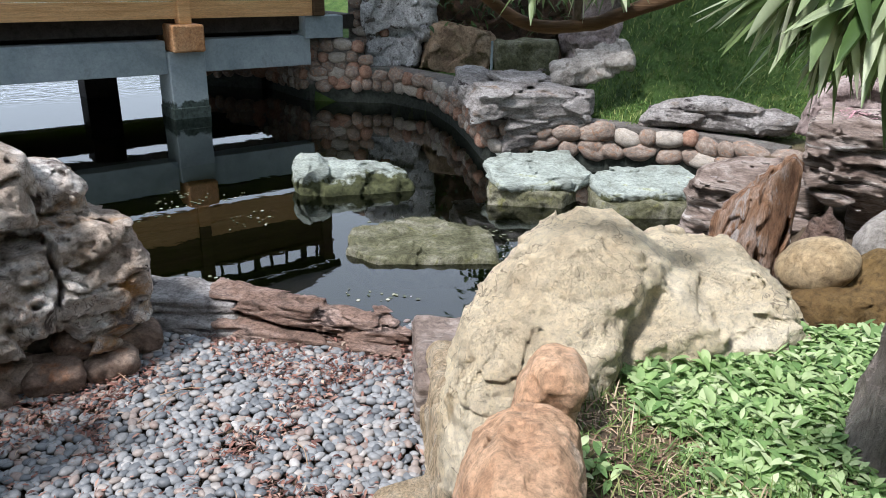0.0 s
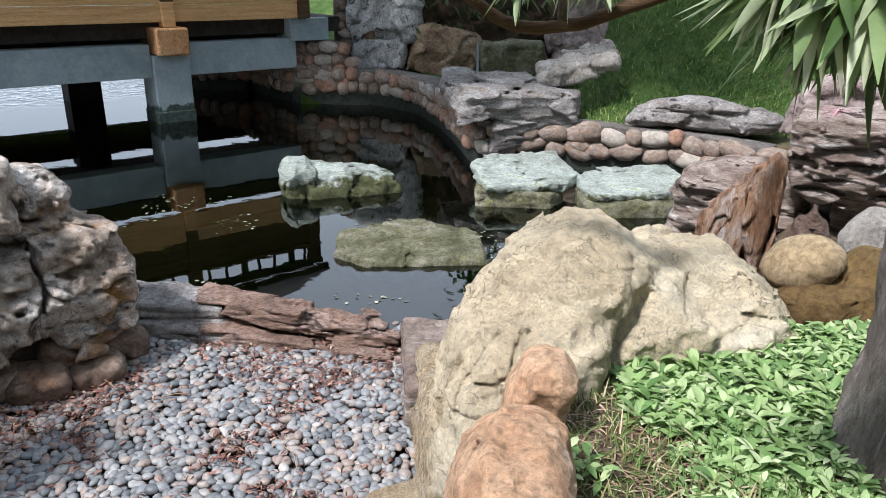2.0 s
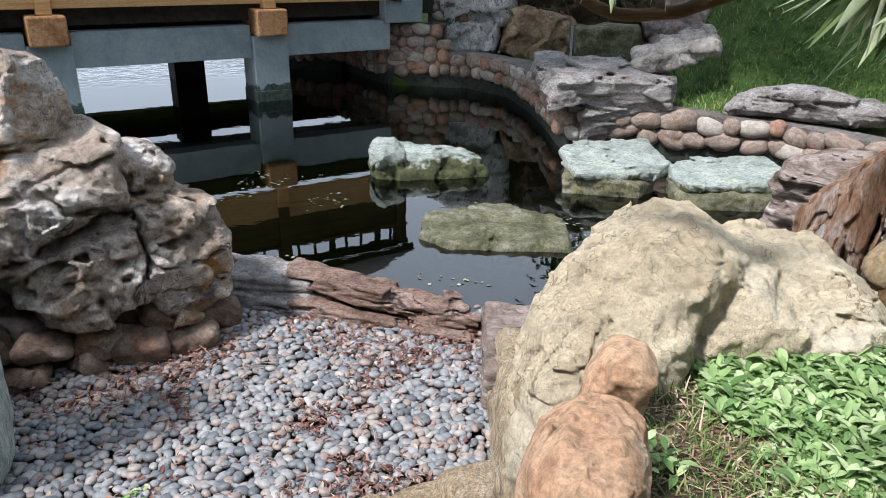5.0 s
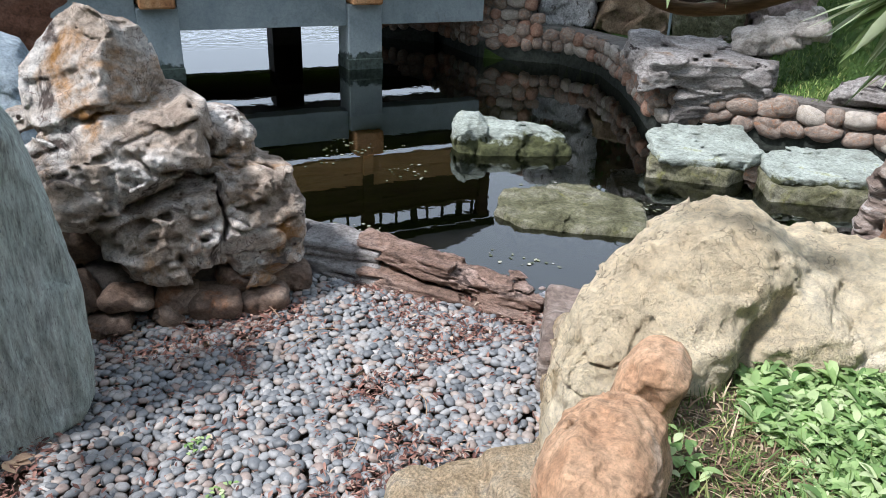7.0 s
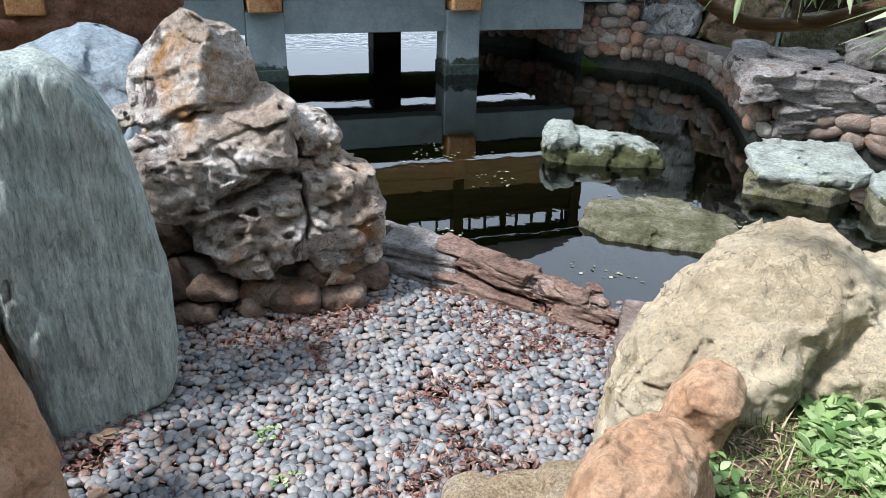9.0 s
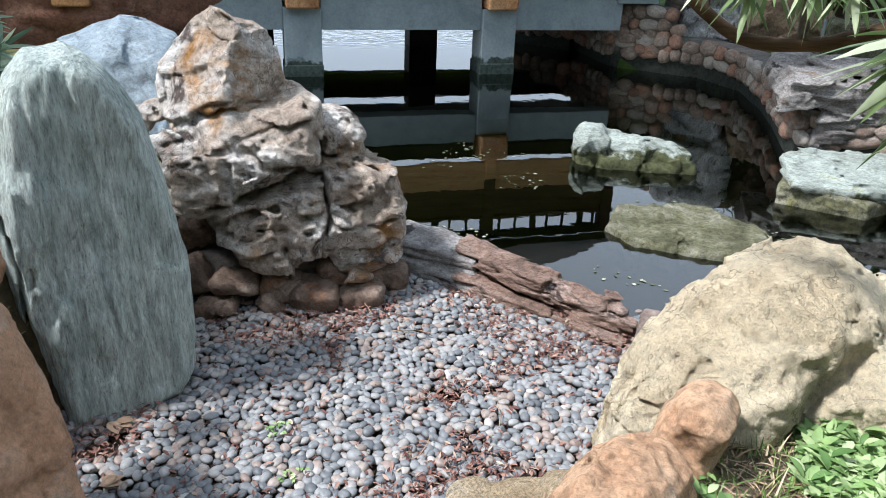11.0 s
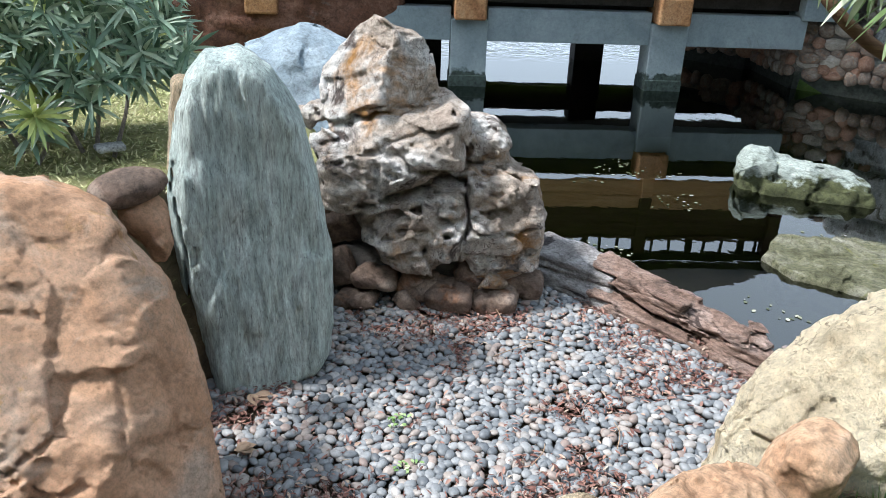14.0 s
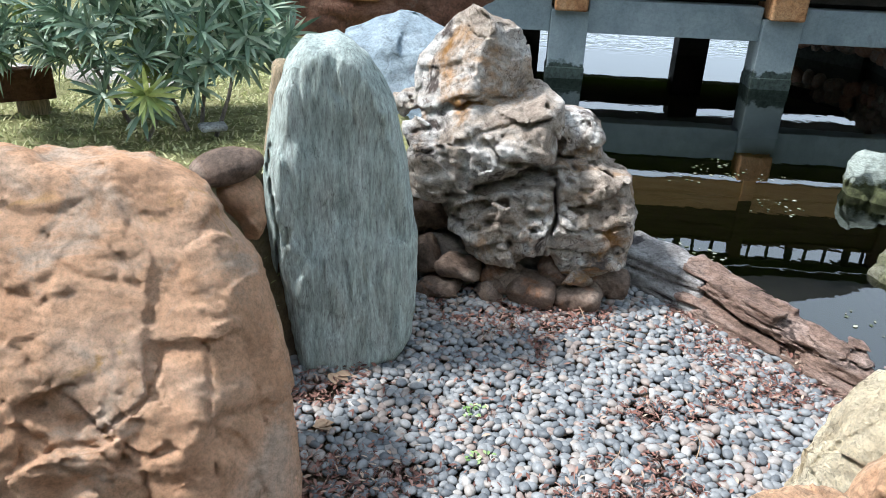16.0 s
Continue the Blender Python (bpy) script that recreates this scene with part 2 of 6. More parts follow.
    bp = n.new("ShaderNodeBump")
    bp.inputs["Strength"].default_value, bp.inputs["Distance"].default_value = min(1.0, bump), relief * 0.35
    l.new(hgt, bp.inputs["Height"])
    l.new(rel.outputs[0], bp.inputs["Normal"])
    chip = n.new("ShaderNodeTexNoise")
    chip.noise_type = "RIDGED_MULTIFRACTAL"
    chip.inputs["Scale"].default_value, chip.inputs["Detail"].default_value = fine * 0.35, 5
    chip.inputs["Distortion"].default_value = 0.5
    l.new(v, chip.inputs["Vector"])
    cb = n.new("ShaderNodeBump")
    cb.inputs["Strength"].default_value, cb.inputs["Distance"].default_value = min(1.0, bump * 0.8), relief * 0.22
    l.new(chip.outputs["Fac"], cb.inputs["Height"])
    l.new(bp.outputs[0], cb.inputs["Normal"])
    pb = n.new("ShaderNodeBump")
    pb.inputs["Strength"].default_value, pb.inputs["Distance"].default_value = min(1.0, bump), relief * 0.12
    l.new(pore, pb.inputs["Height"])
    l.new(cb.outputs[0], pb.inputs["Normal"])
    l.new(pb.outputs[0], b.inputs["Normal"])
    return m


def leafy(name, stops, rough=0.45, trans=0.25):
    """Leaf blades: colour by island, a little light through the blade."""
    m, n, l, b = material(name, rough, 0, 0.4)
    g = n.new("ShaderNodeNewGeometry")
    r = ramp(n, stops)
    l.new(g.outputs["Random Per Island"], r.inputs[0])
    v = mapped(n, l)
    t = tex(n, l, v, 30, 4)
    tr = ramp(n, [(0.3, (0.75, 0.75, 0.75)), (0.7, (1.15, 1.15, 1.1))])
    l.new(t, tr.inputs[0])
    col = blend(n, l, 1.0, r.outputs[0], tr.outputs[0], "MULTIPLY")
    l.new(col, b.inputs["Base Color"])
    tl = n.new("ShaderNodeBsdfTranslucent")
    l.new(col, tl.inputs["Color"])
    mx = n.new("ShaderNodeMixShader")
    mx.inputs[0].default_value = trans
    l.new(b.outputs[0], mx.inputs[1]), l.new(tl.outputs[0], mx.inputs[2])
    l.new(mx.outputs[0], n["Material Output"].inputs["Surface"])
    return m


M_CREAM = stone("cream_boulder", [(0.3, (0.66, 0.54, 0.36)), (0.5, (0.85, 0.74, 0.53)), (0.72, (0.91, 0.84, 0.67))],
                [((0.58, 0.42, 0.22), 0.58, 0.76, 5), ((0.48, 0.41, 0.3), 0.66, 0.71, 9)], bump=1.0, fine=42, speck=0.2, mottle=0.2, relief=0.05, vein=((0.3, 0.24, 0.16), 4, 0.012))
M_FLANK = stone("banded_yellow_stone", [(0.3, (0.46, 0.33, 0.19)), (0.5, (0.68, 0.54, 0.36)), (0.7, (0.8, 0.7, 0.53))],
                [((0.36, 0.31, 0.26), 0.6, 0.7, 8)], big=4, stretch=(3, 3, 0.5), bump=1.0, mottle=0.3, speck=0.4, relief=0.045)
M_ORANGE = stone("orange_boulder", [(0.3, (0.54, 0.29, 0.16)), (0.5, (0.7, 0.43, 0.27)), (0.7, (0.77, 0.55, 0.4))],
                 [((0.64, 0.48, 0.36), 0.54, 0.64, 4), ((0.58, 0.34, 0.13), 0.6, 0.7, 5)], big=2.5, bump=1.0, fine=80, mottle=0.2, speck=0.2, relief=0.03)
M_TAN = stone("tan_stone", [(0.3, (0.5, 0.28, 0.16)), (0.5, (0.67, 0.44, 0.28)), (0.7, (0.75, 0.57, 0.43))],
              [((0.48, 0.38, 0.29), 0.54, 0.64, 6), ((0.24, 0.15, 0.1), 0.62, 0.68, 9)], big=6, fine=90, bump=0.8, relief=0.02)
M_STELE = stone("grey_green_slate", [(0.32, (0.44, 0.53, 0.5)), (0.5, (0.57, 0.66, 0.62)), (0.68, (0.7, 0.78, 0.74))],
                [((0.3, 0.34, 0.29), 0.62, 0.7, 6), ((0.36, 0.33, 0.2), 0.7, 0.85, 4)], big=6, stretch=(2.2, 2.2, 0.36), fine=36, bump=1.0, speck=0.34, mottle=0.28, relief=0.022)
M_SCHOLAR = stone("weathered_limestone", [(0.32, (0.26, 0.2, 0.16)), (0.46, (0.49, 0.41, 0.335)), (0.62, (0.74, 0.71, 0.665))],
                  [((0.44, 0.23, 0.08), 0.53, 0.64, 2.4), ((0.1, 0.08, 0.07), 0.6, 0.66, 4)], big=3.5, fine=45, speck=0.3, bump=1.0, mottle=0.26, relief=0.03, vein=((0.16, 0.11, 0.09), 4.5, 0.014))
M_LOG = stone("red_brown_shale", [(0.3, (0.13, 0.09, 0.07)), (0.48, (0.33, 0.22, 0.17)), (0.7, (0.54, 0.42, 0.36))],
              [((0.1, 0.07, 0.06), 0.56, 0.62, 4)], big=4, stretch=(1, 1, 4), turn=(0, 9, 0), bump=1.0, speck=0.4, mottle=0.35)
M_GREYROCK = stone("grey_rock", [(0.3, (0.16, 0.145, 0.135)), (0.5, (0.34, 0.32, 0.305)), (0.72, (0.56, 0.55, 0.54))],
                   [((0.3, 0.22, 0.16), 0.57, 0.7, 4), ((0.06, 0.05, 0.05), 0.6, 0.65, 5)], big=3, stretch=(1, 1, 2), bump=1.0, speck=0.4)
M_WHITEROCK = stone("white_rock", [(0.3, (0.3, 0.31, 0.31)), (0.5, (0.5, 0.515, 0.52)), (0.7, (0.66, 0.68, 0.69))],
                    [((0.12, 0.11, 0.1), 0.56, 0.62, 5)], big=3, bump=1.0, speck=0.4)
# pale blue-grey dimmed in the ramp because the rock stands in shade
M_BLUEROCK = stone("shade_dimmed_blue_rock", [(0.3, (0.16, 0.2, 0.23)), (0.5, (0.25, 0.31, 0.35)), (0.7, (0.36, 0.42, 0.46))],
                   [((0.25, 0.27, 0.3), 0.62, 0.7, 4)], big=2, bump=0.6)
M_BROWNROCK = stone("brown_rock", [(0.3, (0.16, 0.11, 0.08)), (0.5, (0.33, 0.24, 0.16)), (0.7, (0.45, 0.36, 0.26))],
                    [((0.2, 0.22, 0.09), 0.58, 0.72, 4)], big=3, bump=0.8)
M_SLAB = stone("pale_green_slab", [(0.3, (0.2, 0.22, 0.19)), (0.5, (0.36, 0.41, 0.37)), (0.7, (0.5, 0.56, 0.52))],
               [((0.28, 0.3, 0.08), 0.6, 0.72, 4)], big=4, stretch=(1, 1, 4), bump=0.7)
M_MOSSY = stone("mossy_pond_rock", [(0.3, (0.06, 0.06, 0.03)), (0.5, (0.17, 0.17, 0.1)), (0.72, (0.34, 0.33, 0.26))],
                [((0.2, 0.2, 0.06), 0.6, 0.72, 5)], big=4, bump=1.0, speck=0.35, fine=30)
M_SHARD = stone("rust_shard", [(0.3, (0.2, 0.1, 0.06)), (0.48, (0.42, 0.24, 0.14)), (0.66, (0.58, 0.45, 0.37))],
                [((0.56, 0.5, 0.46), 0.55, 0.63, 6)], big=5, stretch=(3, 3, 0.6), turn=(0, 25, 0), bump=1.0, mottle=0.4)
M_CONCRETE = stone("blue_grey_concrete", [(0.3, (0.2, 0.25, 0.27)), (0.5, (0.27, 0.33, 0.35)), (0.7, (0.33, 0.39, 0.41))],
                   [((0.16, 0.18, 0.17), 0.62, 0.8, 2)], big=1.5, fine=30, bump=0.15, speck=0.12, mottle=0.08)
M_TIMBER = stone("orange_timber", [(0.3, (0.56, 0.3, 0.12)), (0.5, (0.7, 0.41, 0.18)), (0.7, (0.78, 0.5, 0.25))],
                 [((0.3, 0.14, 0.05), 0.64, 0.76, 1.2)], big=2, stretch=(0.6, 0.6, 12), bump=0.25, rough=0.55, fine=30, mottle=0.15)
# near-black: shade under the deck put into colour; also roof, eave and balusters
M_DARK = stone("dark_timber_and_shade", [(0.3, (0.02, 0.018, 0.016)), (0.7, (0.05, 0.045, 0.04))], big=2, bump=0.2)
M_MORTAR = stone("grey_mortar", [(0.3, (0.12, 0.11, 0.1)), (0.7, (0.27, 0.25, 0.23))], [((0.15, 0.19, 0.17), 0.55, 0.7, 2)], big=3, bump=0.8)
M_COBBLE = stone("river_cobble", [(0.3, (0.14, 0.125, 0.115)), (0.5, (0.27, 0.215, 0.175)), (0.7, (0.4, 0.36, 0.32))],
                 [((0.32, 0.18, 0.11), 0.52, 0.66, 3)], big=2.2, fine=50, bump=0.3, per_object=True)

M_COBBLE_PALE = stone("pale_cobble", [(0.3, (0.28, 0.26, 0.23)), (0.5, (0.42, 0.38, 0.33)), (0.7, (0.52, 0.48, 0.42))],
                      [((0.4, 0.34, 0.26), 0.55, 0.7, 3)], big=2.2, fine=50, bump=0.3, per_object=True)
M_COBBLE_RED = stone("red_cobble", [(0.3, (0.2, 0.11, 0.08)), (0.5, (0.34, 0.2, 0.14)), (0.7, (0.42, 0.29, 0.22))],
                     [((0.35, 0.27, 0.22), 0.55, 0.7, 3)], big=2.2, fine=50, bump=0.3, per_object=True)
M_BASE = stone("brown_base_stone", [(0.3, (0.1, 0.075, 0.06)), (0.5, (0.24, 0.17, 0.13)), (0.7, (0.4, 0.32, 0.26))],
               [((0.3, 0.14, 0.07), 0.56, 0.68, 5)], big=6, fine=70, bump=0.6, per_object=True)
# ochre lowered in the base colour to stand for the trunk's shade
M_OCHRE = stone("ochre_rock", [(0.3, (0.1, 0.06, 0.025)), (0.5, (0.2, 0.13, 0.05)), (0.7, (0.32, 0.25, 0.15))], [((0.15, 0.12, 0.08), 0.6, 0.72, 6)], big=5, bump=0.7)
M_PALE = stone("pale_grey_rock", [(0.3, (0.26, 0.24, 0.21)), (0.5, (0.45, 0.42, 0.38)), (0.7, (0.58, 0.55, 0.5))], [((0.3, 0.22, 0.16), 0.6, 0.75, 4)], big=4, bump=0.8)
M_BALL = stone("yellow_brown_boulder", [(0.3, (0.36, 0.25, 0.13)), (0.5, (0.52, 0.4, 0.24)), (0.7, (0.62, 0.51, 0.35))], [((0.3, 0.23, 0.16), 0.6, 0.68, 8)], big=5, fine=60, bump=0.7)
M_PURPLE = stone("purplish_rock", [(0.3, (0.2, 0.15, 0.14)), (0.5, (0.38, 0.31, 0.29)), (0.7, (0.52, 0.45, 0.42))], [((0.4, 0.27, 0.2), 0.58, 0.7, 3)], big=3, bump=0.8)
# rust and moss tones taken almost to black to stand for deep shade
M_DARKROCK = stone("shade_dark_rust_rock", [(0.3, (0.03, 0.025, 0.02)), (0.5, (0.09, 0.06, 0.045)), (0.7, (0.2, 0.12, 0.08))], [((0.06, 0.08, 0.03), 0.56, 0.7, 3)], big=3, bump=0.9)
M_SHALE = stone("layered_shale", [(0.34, (0.16, 0.12, 0.1)), (0.48, (0.33, 0.26, 0.22)), (0.64, (0.54, 0.47, 0.42))], [((0.66, 0.63, 0.6), 0.58, 0.64, 3), ((0.08, 0.06, 0.05), 0.6, 0.64, 4)], big=4, stretch=(0.8, 0.8, 5), turn=(4, 8, 0), bump=1.0)
M_RUST = stone("rust_brown_rock", [(0.3, (0.06, 0.03, 0.02)), (0.5, (0.17, 0.08, 0.05)), (0.7, (0.3, 0.17, 0.12))], [((0.25, 0.2, 0.17), 0.6, 0.7, 2)], big=2.5, bump=0.7)
M_BLOCK = stone("weathered_timber_block", [(0.3, (0.24, 0.11, 0.05)), (0.5, (0.42, 0.22, 0.1)), (0.7, (0.52, 0.32, 0.17))], [((0.12, 0.06, 0.03), 0.62, 0.7, 8)], big=5, fine=40, bump=0.5)
M_BARK = stone("grey_bark", [(0.3, (0.17, 0.14, 0.125)), (0.5, (0.33, 0.285, 0.255)), (0.7, (0.48, 0.44, 0.4))], [((0.46, 0.44, 0.4), 0.6, 0.68, 14)], big=9, stretch=(1, 1, 0.35), fine=60, bump=1.0)
PEBBLE_COLOURS = [(0.0, (0.1, 0.11, 0.12)), (0.25, (0.16, 0.172, 0.18)), (0.5, (0.22, 0.23, 0.235)), (0.72, (0.285, 0.288, 0.285)), (0.82, (0.27, 0.24, 0.215)), (0.9, (0.24, 0.185, 0.16)), (0.95, (0.31, 0.28, 0.25)), (1.0, (0.41, 0.4, 0.385))]


def pebble_material(name, single):
    m, n, l, b = material(name, 0.5, 0, 0.4)
    src = n.new("ShaderNodeObjectInfo" if single else "ShaderNodeNewGeometry")
    r = ramp(n, PEBBLE_COLOURS)
    l.new(src.outputs["Random" if single else "Random Per Island"], r.inputs[0])
    co = n.new("ShaderNodeNewGeometry")
    t = tex(n, l, co.outputs["Position"], 60, 6, 0.7)
    g = ramp(n, [(0.3, (0.72, 0.72, 0.72)), (0.7, (1.15, 1.15, 1.15))])
    l.new(t, g.inputs[0])
    l.new(blend(n, l, 1.0, r.outputs[0], g.outputs[0], "MULTIPLY"), b.inputs["Base Color"])
    bp = n.new("ShaderNodeBump")
    bp.inputs["Strength"].default_value, bp.inputs["Distance"].default_value = 0.15, 0.003
    l.new(tex(n, l, co.outputs["Position"], 220, 4), bp.inputs["Height"])
    l.new(bp.outputs[0], b.inputs["Normal"])
    return m


M_PEBBLES, M_PEBBLE = pebble_material("river_pebbles", False), pebble_material("river_pebble", True)
M_PODO = leafy("podocarpus_leaf", [(0.0, (0.07, 0.13, 0.04)), (0.45, (0.24, 0.34, 0.15)), (1.0, (0.66, 0.71, 0.54))], 0.3, 0.4)
M_PODO_BLUE = leafy("podocarpus_blue_leaf", [(0.0, (0.08, 0.15, 0.1)), (0.5, (0.24, 0.35, 0.25)), (1.0, (0.5, 0.6, 0.46))], 0.38)
M_PODO_FRESH = leafy("podocarpus_young_leaf", [(0.0, (0.24, 0.32, 0.1)), (1.0, (0.55, 0.62, 0.24))], 0.4)
M_WEED = leafy("weed_leaf", [(0.0, (0.1, 0.2, 0.06)), (0.5, (0.26, 0.4, 0.15)), (0.85, (0.4, 0.52, 0.26)), (1.0, (0.54, 0.62, 0.38))], 0.6, 0.3)
M_GRASS = leafy("thin_grass", [(0.0, (0.08, 0.16, 0.04)), (0.7, (0.18, 0.28, 0.08)), (1.0, (0.4, 0.36, 0.18))], 0.5, 0.3)
M_STRAW = leafy("dry_straw", [(0.0, (0.16, 0.09, 0.06)), (0.5, (0.36, 0.25, 0.17)), (1.0, (0.55, 0.45, 0.33))], 0.7, 0.15)
M_FIBRE = leafy("pink_fibre", [(0.0, (0.6, 0.25, 0.32)), (1.0, (0.8, 0.55, 0.6))], 0.7, 0.2)
M_LAWN = leafy("moss_lawn", [(0.0, (0.22, 0.25, 0.1)), (0.6, (0.5, 0.52, 0.25)), (1.0, (0.74, 0.7, 0.45))], 0.6, 0.3)
M_BANK = leafy("bank_grass", [(0.0, (0.05, 0.12, 0.025)), (0.6, (0.17, 0.3, 0.07)), (1.0, (0.4, 0.44, 0.16))], 0.6, 0.3)
M_LITTER = leafy("leaf_litter", [(0.0, (0.07, 0.03, 0.025)), (0.5, (0.2, 0.09, 0.07)), (0.85, (0.33, 0.19, 0.15)), (1.0, (0.45, 0.36, 0.28))], 0.7, 0.1)
M_SCUM = leafy("floating_leaf", [(0.0, (0.06, 0.08, 0.03)), (0.6, (0.2, 0.22, 0.12)), (1.0, (0.4, 0.4, 0.32))], 0.6, 0.0)
M_TREELEAF = leafy("tree_leaf", [(0.0, (0.02, 0.045, 0.015)), (0.7, (0.05, 0.1, 0.03)), (1.0, (0.1, 0.17, 0.05))], 0.5, 0.2)


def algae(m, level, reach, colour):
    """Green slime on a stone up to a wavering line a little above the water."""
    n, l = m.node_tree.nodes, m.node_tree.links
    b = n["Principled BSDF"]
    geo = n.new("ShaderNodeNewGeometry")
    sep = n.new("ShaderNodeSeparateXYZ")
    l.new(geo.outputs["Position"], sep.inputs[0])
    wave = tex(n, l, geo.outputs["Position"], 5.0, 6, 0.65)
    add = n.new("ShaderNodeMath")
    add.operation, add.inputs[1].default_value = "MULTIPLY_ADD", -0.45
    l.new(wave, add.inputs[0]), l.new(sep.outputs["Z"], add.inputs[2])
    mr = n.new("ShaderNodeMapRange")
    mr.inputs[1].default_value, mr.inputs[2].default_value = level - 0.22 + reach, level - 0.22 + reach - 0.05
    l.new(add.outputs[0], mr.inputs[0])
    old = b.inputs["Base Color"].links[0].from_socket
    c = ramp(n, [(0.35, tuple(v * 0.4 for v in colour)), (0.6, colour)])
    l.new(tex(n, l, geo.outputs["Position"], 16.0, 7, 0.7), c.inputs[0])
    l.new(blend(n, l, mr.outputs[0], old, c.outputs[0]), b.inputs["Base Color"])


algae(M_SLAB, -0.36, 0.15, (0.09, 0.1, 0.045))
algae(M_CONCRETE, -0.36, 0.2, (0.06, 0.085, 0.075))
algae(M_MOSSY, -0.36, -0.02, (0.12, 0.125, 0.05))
# timber brown darkened so the colour itself dims the pond reflection; also one limb
M_BROWNBOARD = stone("darkened_brown_wood", [(0.3, (0.06, 0.035, 0.02)), (0.5, (0.1, 0.06, 0.03)), (0.7, (0.14, 0.09, 0.05))], big=2, stretch=(0.6, 0.6, 12), bump=0.25, mottle=0.15)
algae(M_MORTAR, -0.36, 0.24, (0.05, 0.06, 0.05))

# ---- helpers for things ----
def obj(name, me, mat, parent=None, label="", category="", group="", kind=""):
    o = new(name, me)
    if mat is not None and not me.materials:
        me.materials.append(mat)
    if parent is not None:
        o.parent = parent
    return tagged(o, label, category, group, kind)


def part(name, bm, mat, parent, label=""):
    me = bpy.data.meshes.new(name)
    bm.to_mesh(me)
    bm.free()
    return obj(name, me, mat, parent, label)


def anchor(name, at, label, category, group="", kind=""):
    e = new(name)
    e.location = at
    e.empty_display_size = 0.1
    return tagged(e, label, category, group, kind)


def grown(rough_amp, size, octaves=4, strata=0.0, period=0.05, tilt=(0, 0, 1), crease=0.0, crease_size=0.3, crags=0.0, crag_size=0.2):
    """Surface relief for solid(): broad noise, bedding steps along tilt, and creases."""
    tilt = np.array(tilt, float) / np.linalg.norm(tilt)

    def f(p):
        d = -rough_amp * fbm(p, size, octaves, 0.5)
        if strata:
            h = p @ tilt + 0.35 * period * fbm(p, 0.35, 2)
            step = h / period
            d = d + strata * (np.abs(step - np.floor(step) - 0.5) * 2) ** 3 * (0.5 + 0.5 * vnoise(p.astype(np.float32) / 0.12)) - strata * 0.8 * vnoise(np.stack([np.floor(step) * 7.3, p[:, 0] * 3, p[:, 1] * 3], 1))
        if crags:
            d = d - crags * crag(p, crag_size, 3)
        if crease:
            d = d + crease * np.clip(1 - ridge(p, crease_size, 2) * 5, 0, 1)
        return d
    return f


def rock(name, label, mat, place, lumps, lo, hi, cell, rough, k=0.05, cuts=(), carve=(), group="", ease=0.006):
    """A boulder shaped in its own frame (x along its broad side, y into its depth), set down at place."""
    me = solid(name, lumps, lo, hi, cell, k, cuts, carve, rough, ease=ease)
    low = min(v.co.z for v in me.vertices)
    me.transform(Matrix.Translation((0, 0, -low)))
    o = obj(name, me, mat, None, label, "rock", group)
    o.matrix_world = place @ Matrix.Translation((0, 0, low))
    return o


# ---- ground, pond ----
WATER = -0.36
POND = [(-1.5, 2.92), (-0.7, 2.9), (0.1, 2.8), (0.2, 2.2), (0.7, 2.1), (1.1, 2.5), (1.5, 3.0), (2.1, 3.9), (2.5, 5.6), (2.9, 6.7), (1.3, 7.4), (0.5, 7.45),
        (0.3, 8.6), (-0.15, 10.25), (-0.8, 10.9), (-1.95, 11.0), (-3.7, 13.3), (-3.7, 40), (-40, 40), (-40, 7.5), (-7.5, 6.6), (-4.6, 4.4), (-3.2, 3.6), (-2.4, 3.0)]


def away(p, poly):
    """Distance to the outline, less than nought inside."""
    best = np.full(len(p), 1e9)
    for a, b in zip(poly, poly[1:] + poly[:1]):
        a, b = np.array(a, float), np.array(b, float)
        t = np.clip(((p - a) @ (b - a)) / ((b - a) @ (b - a)), 0, 1)
        best = np.minimum(best, np.linalg.norm(p - a - t[:, None] * (b - a), axis=1))
    return np.where(inside(p, poly), -best, best)


BED = [(-2.35, 3.1), (-1.35, 3.1), (0.12, 3.0), (0.12, 1.6), (0.14, 1.25), (0.04, 1.0), (-0.16, 0.6), (-0.5, 0.2), (-0.7, -0.6), (-1.9, -0.6), (-1.85, 1.0), (-1.78, 1.5), (-1.95, 1.9), (-2.3, 2.2)]
RIGHT = [(0.1, 1.5), (0.5, 1.55), (1.0, 1.55), (1.4, 1.6), (3.2, 2.1), (4, -5), (-0.7, -5), (-0.45, 0.1), (-0.1, 0.6), (0.06, 1.0), (0.16, 1.25)]
LEFT = [(-1.8, 1.62), (-2.3, 2.15), (-2.9, 2.4), (-4.2, 2.6), (-9, 3.2), (-9, -3), (-1.95, -3), (-1.9, 0.6), (-1.68, 1.12)]


